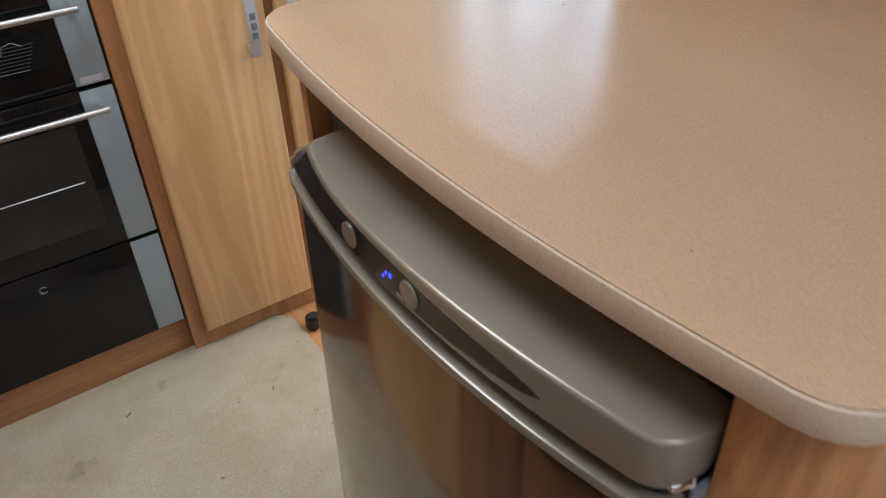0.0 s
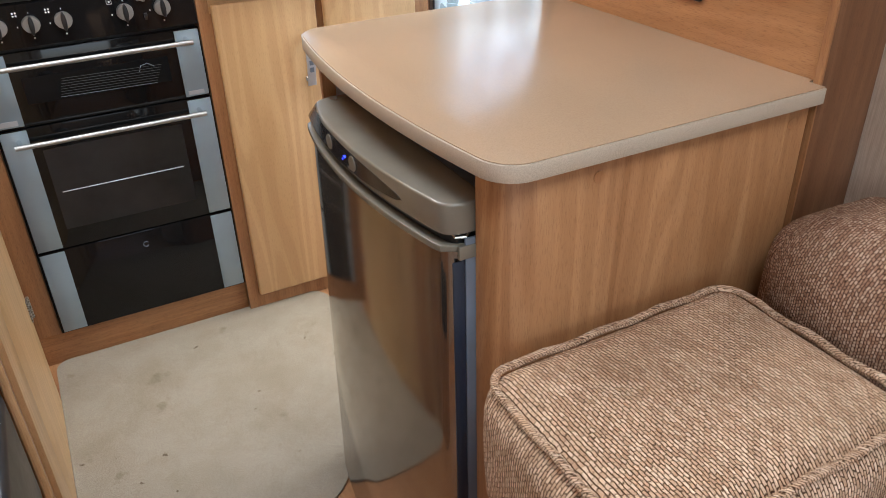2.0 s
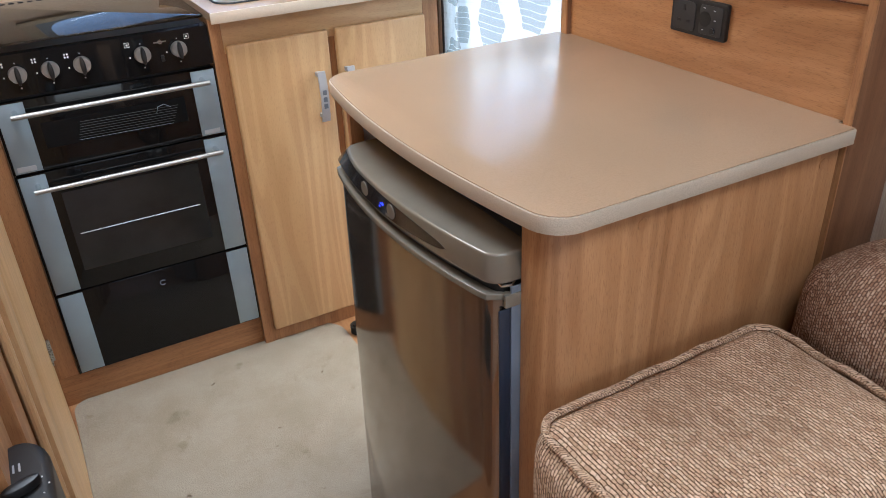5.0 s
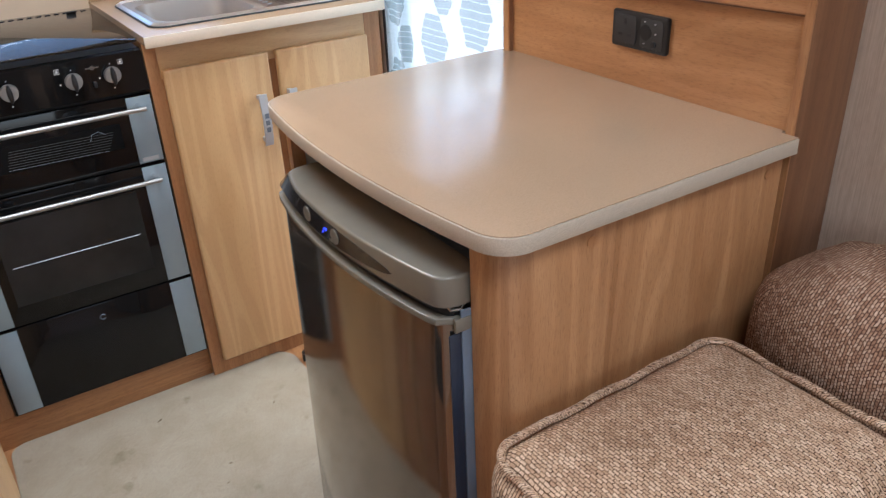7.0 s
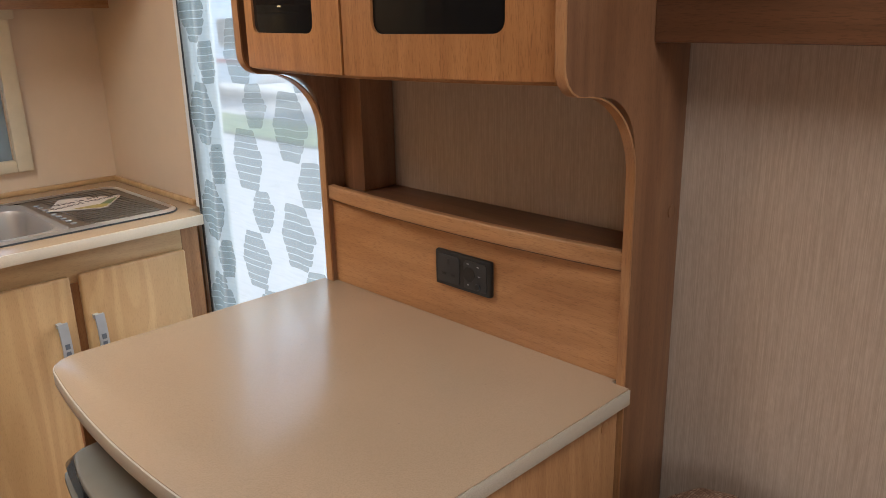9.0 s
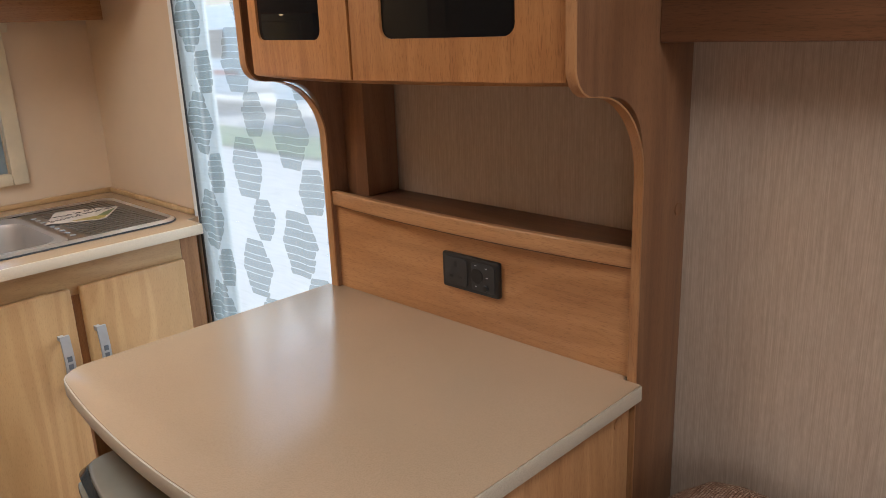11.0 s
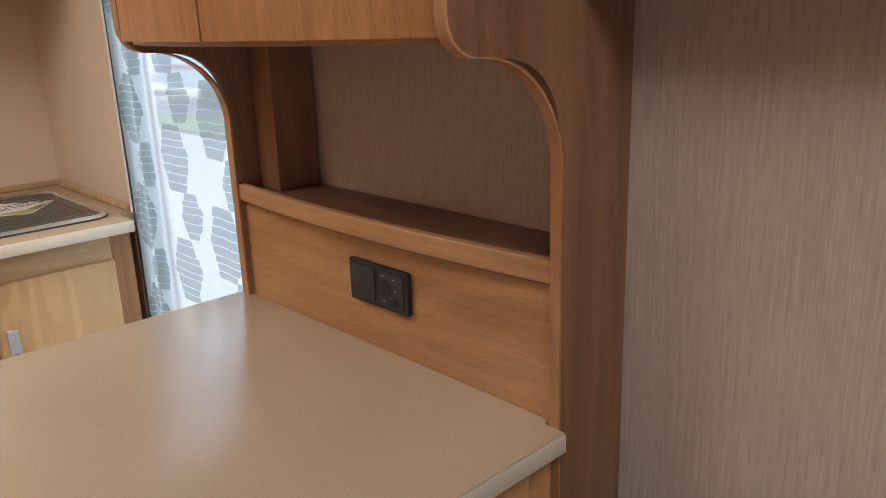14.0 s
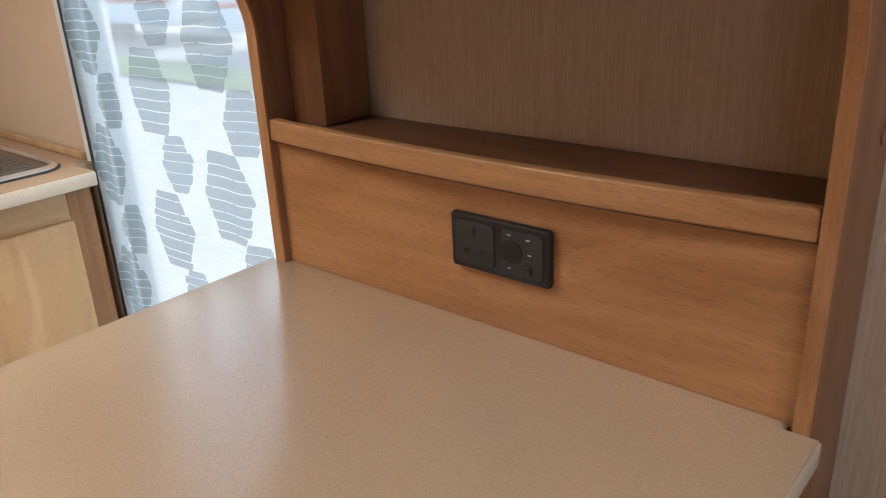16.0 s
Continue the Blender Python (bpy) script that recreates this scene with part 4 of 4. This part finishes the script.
# ---- west side: cupboard panels beside the aisle ----
wp = thing("tall_cupboard", (-0.5, 1.0, 0), "tall pale maple cupboard beside the cooker", "cupboard")
part("end_post", box(-0.31, -0.262, 0.814, 1.25, 0.0, 1.94, 0.003), M_PALE, wp)
part("door", box(-0.300, -0.260, 0.696, 0.8095, 0.03, 1.94, 0.003), M_PALE, wp)
part("stile", box(-0.33, -0.270, 0.612, 0.694, 0.0, 1.94, 0.003), M_OAK, wp, "brown oak stile")
part("bead", tube([(-0.266, 0.604, 0.0), (-0.266, 0.604, 1.94)], 0.007, 10), M_PALE, wp)
part("stile", box(-0.33, -0.274, 0.512, 0.597, 0.0, 1.94, 0.003), M_OAK, wp, "brown oak stile")
hinge = part("hinge", box(-0.262, -0.2585, 1.225, 1.247, 0.262, 0.318, 0.001), M_STEEL, wp, "small steel hinge")
part("knuckle", tube([(-0.258, 1.2505, 0.262), (-0.258, 1.2505, 0.318)], 0.004, 10), M_STEEL, hinge)
setting("wall_washroom", join(box(-0.36, -0.290, 0.36, 0.495, 0.0, TOPZ), box(-0.36, -0.300, 0.02, 0.356, 0.0, TOPZ), box(WEST, -0.36, -0.02, 0.02, 0.0, TOPZ), box(-0.40, -0.335, 0.495, 1.42, 0, TOPZ), box(-0.40, -0.31, 1.43, NORTH, 0, TOPZ)), M_OAK, "oak-effect partition beside the aisle", "wall")
heat = thing("heater_control", (-0.29, 0.3, 0.5), "black plastic heater control housing with a round knob", "heater", shift=(0, 0.02, 0))
part("housing", prism([(-0.318, 0.10), (-0.243, 0.10), (-0.243, 0.30)] + [(-0.2805 + 0.0375 * math.cos(radians(a)), 0.385 + 0.055 * math.sin(radians(a))) for a in range(0, 181, 15)] + [(-0.318, 0.30)], "z", 0.46, 0.65, 0.012, 4), M_BLACK, heat)
hk = part("knob", turned(prism([(0.024 * math.cos(a), 0.009 * math.sin(a)) for a in np.linspace(0, 2 * math.pi, 24)[:-1]], "z", 0, 0.014, 0.003), pose(-0.278, 0.335, 0.65, 0, 0, 20)), M_BLACK, heat, "ridged black dial")
for a in range(0, 360, 40):
    part("dial_mark", disc((-0.278 + 0.03 * math.cos(radians(a)), 0.335 + 0.024 * math.sin(radians(a)), 0.6495), (0, 0, 1), 0.0012, 0.001, 8), M_WHITE, heat)
for k, w in enumerate((0.032, 0.02, 0.02)):
    part("writing", box(-0.294 + k * 0.007, -0.2915 + k * 0.007, 0.375, 0.375 + 0.8 * w, 0.6496, 0.6504), M_GREY_HANDLE, heat)

# ---- kitchen window ----
win = thing("window_1", (0.3, NORTH, 1.0), "caravan kitchen window with cream frame, blind part lowered", "window", kind="structure")
part("frame", join(box(NX1 + 0.0, NX1 + 0.042, NORTH - 0.022, NORTH, 1.035, 1.52, 0.004), box(NX0 - 0.04, NX1, NORTH - 0.022, NORTH, 1.035, 1.068, 0.004),
                   box(NX0 - 0.04, NX0, NORTH - 0.022, NORTH, 1.068, 1.52, 0.004), box(NX0 - 0.04, NX1 + 0.055, NORTH - 0.035, NORTH, 1.44, 1.52, 0.006)), M_CREAM_PLASTIC, win, "cream plastic surround")
part("blind", box(NX0, NX1 - 0.002, NORTH - 0.016, NORTH - 0.010, 1.305, 1.44), M_CREAM_PLASTIC, win, "cream pull-down blind")
part("blind_bar", box(NX0, NX1 - 0.002, NORTH - 0.020, NORTH - 0.006, 1.285, 1.305, 0.003), M_GREY_HANDLE, win, "grey blind bar")
bm = bmesh.new()
o, i = rounded(NX0, NX1, NZ0, NZ1, 0.01, 8), rounded(NX0 + 0.03, NX1 - 0.03, NZ0 + 0.03, NZ1 - 0.03, 0.07, 8)
for y0, y1 in ((NORTH + 0.012, NORTH + 0.03),):
    R = [[bm.verts.new((x, y, z)) for x, z in pts] for pts, y in ((o, y0), (i, y0), (i, y1), (o, y1))]
    for a, b in zip(R, R[1:] + R[:1]):
        for k in range(len(o)):
            bm.faces.new((a[k], a[(k + 1) % len(o)], b[(k + 1) % len(o)], b[k]))
bmesh.ops.recalc_face_normals(bm, faces=bm.faces[:])
part("seal", bm, M_BLUE_STEEL, win, "grey rubber pane seal")
p = part("pane", prism(rounded(NX0 + 0.02, NX1 - 0.02, NZ0 + 0.02, NZ1 - 0.02, 0.06, 8), "y", NORTH + 0.032, NORTH + 0.036), M_GLASS, win)
p.visible_shadow = False
part("catch", join(box(0.565, 0.60, NORTH - 0.004, NORTH + 0.012, 1.17, 1.185, 0.003), box(0.590, 0.606, NORTH - 0.012, NORTH + 0.012, 1.155, 1.20, 0.003)), M_BLACK, win, "black window catch")
part("rail", box(0.40, 0.56, NORTH + 0.005, NORTH + 0.012, 1.085, 1.092), M_BLACK, win)

# locker over the kitchen
kl = thing("kitchen_locker", (0.5, 1.8, 1.46), "pale maple overhead kitchen locker", "locker")
part("body", box(-0.3, 0.927, 1.575, NORTH - 0.003, 1.532, 1.85, 0.004), M_PALE_X, kl)
part("light_pelmet", box(-0.3, 0.908, 1.795, 1.81, 1.463, 1.5315, 0.002), M_BROWN_X, kl)
m_lamp = mat("warm_lamp_face", 0.4, 0, (0.9, 0.8, 0.6))
bsdf(m_lamp).inputs["Emission Color"].default_value = (1, 0.72, 0.38, 1)
bsdf(m_lamp).inputs["Emission Strength"].default_value = 22.0
for x in (0.15, 0.56):
    sp = thing("spot_lamp", (x, 1.87, 1.53), "small lit warm spot lamp under the kitchen locker", "lamp", "kitchen spot lamps")
    part("housing", disc((x, 1.87, 1.5315), (0, 0, -1), 0.028, 0.070, 20, 0.003), M_STEEL, sp)
    part("lamp_face", disc((x, 1.87, 1.4615), (0, 0, -1), 0.021, 0.003, 20), m_lamp, sp, "glowing warm lamp face")

# ---- door frame and sheer curtain ----
df = thing("door_1", (0.97, 1.1, 0), "white caravan entrance door frame behind a sheer curtain", "door", kind="structure")
part("frame", join(box(EAST - 0.012, EAST + 0.0, DY1 - 0.002, DY1 + 0.022, 0.0, DZ1 + 0.03, 0.003)), M_WHITE, df, "white frame strip")
part("jamb", box(EAST, EAST + 0.058, DY1 - 0.012, DY1 + 0.002, DZ0, DZ1, 0.002), M_FRAME, df, "blue-grey door jamb")
part("outer_frame", box(EAST + 0.058, EAST + T, DY1 - 0.013, DY1 + 0.002, DZ0, DZ1, 0.002), M_GREY_HANDLE, df, "white outer door frame")
part("seal", tube([(EAST - 0.010, DY1 - 0.010, DZ0), (EAST - 0.010, DY1 - 0.010, DZ1)], 0.008, 8), M_SEAL_SHADE, df, "black rubber door seal")

CURX = 0.916


def fold(y):
    """How far the cloth stands off its plane at y."""
    f = 0.0022 * math.sin(y * 31) + 0.0012 * math.sin(y * 77 + 1)
    if y > 1.27:
        f += 0.006 * math.sin((y - 1.27) * 75) * min(1, (y - 1.27) / 0.05)
    return f


cur = thing("curtain", (CURX, 1.1, 1.8), "sheer white curtain with grey hexagon print", "curtain")
bm = bmesh.new()
ny, nz = 110, 30
g = [[bm.verts.new((CURX + fold(y) * (1 + 0.25 * math.sin(z * 5 + y * 9)), y, z)) for z in np.linspace(0.08, 1.84, nz)] for y in np.linspace(0.75, 1.408, ny)]
for a, b in zip(g, g[1:]):
    for k in range(nz - 1):
        bm.faces.new((a[k], b[k], b[k + 1], a[k + 1]))
part("cloth", bm, M_VOILE, cur)
bm = bmesh.new()
for y0, y1 in ((1.338, 1.405), (1.283, 1.325)):
    strip = [[bm.verts.new((CURX + 0.006 + fold(y) + 0.003 * math.sin((y - y0) * 110), y, z)) for z in (0.08, 0.7, 1.25, 1.84)] for y in np.linspace(y0, y1, 16)]
    for a, b in zip(strip, strip[1:]):
        for k in range(3):
            bm.faces.new((a[k], b[k], b[k + 1], a[k + 1]))
part("gathered_fold", bm, M_GATHER, cur, "gathered double folds at the edge")


def motif(cy, cz, w, h, n, rng):
    """A hexagon of hand-brushed bars."""
    bm = bmesh.new()
    edges = [0.0]
    for i in range(n):
        edges.append(edges[-1] + rng.uniform(0.75, 1.3))
    edges = [e / edges[-1] for e in edges]
    def half(t):
        return w / 2 * (0.52 + 0.48 * (1 - abs(2 * t - 1)) ** 0.9)
    last = None
    for i in range(n):
        t0, t1 = edges[i] + 0.005, edges[i + 1] - 0.008
        tilt = -0.0015
        c0, c1 = rng.uniform(-0.005, 0.004), rng.uniform(-0.004, 0.005)
        m = 20
        rows = []
        for t in (t0, t0 + (t1 - t0) * 0.25, t0 + (t1 - t0) * 0.75, t1):
            inset = 0.0018 if t in (t0, t1) else 0
            a, b = -half(t) + c0 + inset, half(t) + c1 - inset
            row = []
            for k in range(m + 1):
                y = cy + a + (b - a) * k / m
                z = cz - h / 2 + h * t + tilt * (y - cy) / w * 2 + 0.0008 * math.sin(y * 70)
                row.append(bm.verts.new((CURX - 0.0016 + fold(y) * (1 + 0.25 * math.sin(z * 5 + y * 9)), y, z)))
            rows.append(row)
        for A, B in zip(rows, rows[1:]):
            for k in range(m):
                bm.faces.new((A[k], A[k + 1], B[k + 1], B[k]))
        if last:
            k = rng.randrange(m)
            bm.faces.new((last[k], last[k + 1], rows[0][k + 1], rows[0][k]))
        last = rows[-1]
    return bm


rng = random.Random(4)
PZ = 0.239
for k in range(-4, 4):
    for y, z, w, h, n in ((1.355, 1.214, 0.105, 0.150, 8), (1.307, 1.096, 0.070, 0.098, 6), (1.170, 1.124, 0.128, 0.140, 8), (1.122, 1.008, 0.088, 0.098, 6),
                          (0.990, 1.212, 0.135, 0.148, 8), (0.928, 1.096, 0.088, 0.098, 6), (0.810, 1.124, 0.128, 0.140, 8)):
        zz = z + PZ * k
        if 0.18 < zz < 1.76:
            part("printed_motif", motif(y, zz, w, h, n, rng), M_PRINT, cur, "grey brushed hexagon print")


# ---- seating ----
def pillow(x0, x1, y0, y1, z0, z1, r, puff, n=26, sag=None, ribs=False):
    """A stuffed cushion: a rounded block, swollen on its faces, with the weave laid on it."""
    bm = bmesh.new()
    uvl = bm.loops.layers.uv.new("weave")
    c = Vector(((x0 + x1) / 2, (y0 + y1) / 2, (z0 + z1) / 2))
    hs = Vector(((x1 - x0) / 2, (y1 - y0) / 2, (z1 - z0) / 2))
    for ax in range(3):
        for sg in (-1, 1):
            u, v = [(1, 2), (0, 2), (0, 1)][ax]
            grid = []
            for i in range(n + 1):
                row = []
                for j in range(n + 1):
                    p = Vector((0, 0, 0))
                    p[ax], p[u], p[v] = sg, math.sin((i / n - 0.5) * math.pi) * 0.35 + (i / n * 2 - 1) * 0.65, math.sin((j / n - 0.5) * math.pi) * 0.35 + (j / n * 2 - 1) * 0.65
                    q = Vector((p.x * hs.x, p.y * hs.y, p.z * hs.z))
                    inner = Vector([max(-hs[k] + r, min(hs[k] - r, q[k])) for k in range(3)])
                    d = q - inner
                    if d.length > 1e-9:
                        q = inner + d.normalized() * min(r, d.length) if d.length > r else q
                    q = q + Vector([puff * (1 if k == ax else 0) * sg * (1 - p[u] ** 2) * (1 - p[v] ** 2) for k in range(3)])
                    w = c + q
                    w += Vector((noise.noise(w * 7), noise.noise(w * 7 + Vector((5, 0, 0))), noise.noise(w * 7 + Vector((0, 9, 0))))) * 0.006
                    if sag:
                        w = sag(w)
                    row.append(bm.verts.new(w))
                grid.append(row)
            for i in range(n):
                for j in range(n):
                    vs = (grid[i][j], grid[i + 1][j], grid[i + 1][j + 1], grid[i][j + 1])
                    f = bm.faces.new(vs)
                    for lp in f.loops:
                        co = lp.vert.co
                        lp[uvl].uv = (co[u] + 0.13 * ax, co[v] + 0.07 * ax) if ax != 1 else (co[v], co[u])
                        if ax == 0:
                            lp[uvl].uv = (co.z, co.y)
                        elif ax == 2:
                            lp[uvl].uv = (co.x, co.y) if ribs else (co.y, co.x)
    bmesh.ops.remove_doubles(bm, verts=bm.verts[:], dist=0.0004)
    bmesh.ops.recalc_face_normals(bm, faces=bm.faces[:])
    return bm


def piping(pts, r=0.0055, closed=False):
    bm = tube(pts, r, 8, closed)
    uvl = bm.loops.layers.uv.new("weave")
    for f in bm.faces:
        for lp in f.loops:
            co = lp.vert.co
            lp[uvl].uv = (co.z * 1.5 + 0.3, (co.x + co.y) * 1.2)
    return bm


arm = thing("arm_cushion", (0.48, -0.25, 0.50), "brown boucle end cushion against the fridge cabinet", "cushion")
part("cover", pillow(0.268, 0.668, -0.235, 0.082, 0.505, 0.716, 0.045, 0.012, sag=lambda w: w + Vector((0, -0.10 * max(0, 0.40 - w.x) * (0.08 - w.y) / 0.3, 0.028 * (w.x - 0.29)))), M_FABRIC, arm)
cord = [(x + 0.003 * math.sin(y * 31), y + 0.003 * math.sin(x * 29), 0.709 + 0.028 * (x - 0.29) + 0.003 * math.sin(x * 17 + y * 13)) for x, y in rounded(0.277, 0.659, -0.226, 0.073, 0.035, 6)]
fine_cord = []
for a, b in zip(cord, cord[1:] + cord[:1]):
    k = max(1, int((Vector(b) - Vector(a)).length / 0.025))
    fine_cord += [Vector(a).lerp(Vector(b), q / k) + Vector((0, 0, 0.0025 * math.sin(40 * (a[0] + a[1]) + q * 1.7))) for q in range(k)]
part("piping", piping(fine_cord, 0.0055, True), M_FABRIC, arm, "corded edge seam")
seat = thing("seat_cushion", (0.5, -0.9, 0.36), "brown boucle bench seat cushion", "cushion")
part("cover", pillow(0.245, 0.92, -1.9, 0.092, 0.36, 0.502, 0.05, 0.006), M_FABRIC, seat)
bench = thing("bench_base", (0.55, -0.9, 0), "oak-effect box base of the lounge bench", "bench")
part("front", box(0.30, 0.925, -1.9, 0.100, 0.0, 0.358, 0.003), M_OAK_Y, bench)
backc = thing("back_cushion", (0.80, -0.7, 0.5), "brown boucle backrest cushion against the wall", "cushion")
part("cover", pillow(0.690, 0.922, -1.6, 0.070, 0.505, 0.832, 0.085, 0.018, ribs=True), M_FABRIC_SHADED, backc)

# ---- outdoors ----
m_ground = worn("pale_wet_concrete", (0.24, 0.25, 0.25), 0.6, 0, 0.25, 3.0)
m_grass = worn("grass", (0.06, 0.13, 0.02), 0.9, 0, 0.4, 8.0)
m_van = worn("white_vehicle_paint", (0.75, 0.76, 0.77), 0.25, 0, 0.08, 2.0)
m_dark = worn("dark_vehicle_glass", (0.02, 0.022, 0.025), 0.08)
setting("ground", box(-60, 80, -60, 60, -0.75, -0.70), m_ground, "pale grey wet concrete yard outside the caravan", "ground")

def vehicle(base, yaw, size, label):
    """A parked white touring caravan: body, windows, stripe, wheels."""
    L, W, H = size
    v = thing("parked_caravan", base, label, "caravan", "caravans in the yard")
    M = Matrix.Translation(base) @ pose(0, 0, 0, 0, 0, yaw)
    part("body", turned(prism(rounded(-L / 2, L / 2, 0.45, H, 0.35, 6), "y", -W / 2, W / 2, 0.05), M), m_van, v)
    for x in (-L * 0.3, 0.05, L * 0.3):
        part("window", turned(prism(rounded(x - 0.55, x + 0.55, H * 0.52, H * 0.78, 0.12, 4), "y", -W / 2 - 0.02, -W / 2 + 0.01), M), m_dark, v)
    part("stripe", turned(box(-L * 0.46, L * 0.46, -W / 2 - 0.015, -W / 2 + 0.01, 0.95, 1.05), M), m_red, v)
    for x in (-0.4, 0.4):
        part("wheel", turned(disc((x, -W / 2 + 0.05, 0.33), (0, 1, 0), 0.33, 0.2, 24, 0.03), M), m_dark, v)


m_red = worn("red_stripe", (0.45, 0.03, 0.03), 0.4)
lone("grass_verge", box(7.4, 8.8, -20, 40, -0.70, -0.64, 0.02), m_grass, "strip of rough grass across the yard", "grass", kind="stuff")
for k, (x, y) in enumerate(((11.0, 4.0), (11.2, 11.5), (11.5, 19.5), (11.2, 27.0), (12, -4.0))):
    vehicle((x, y, -0.70), -90 + (k % 2) * 4, (6.2, 2.2, 2.6), "white touring caravan parked in the yard")
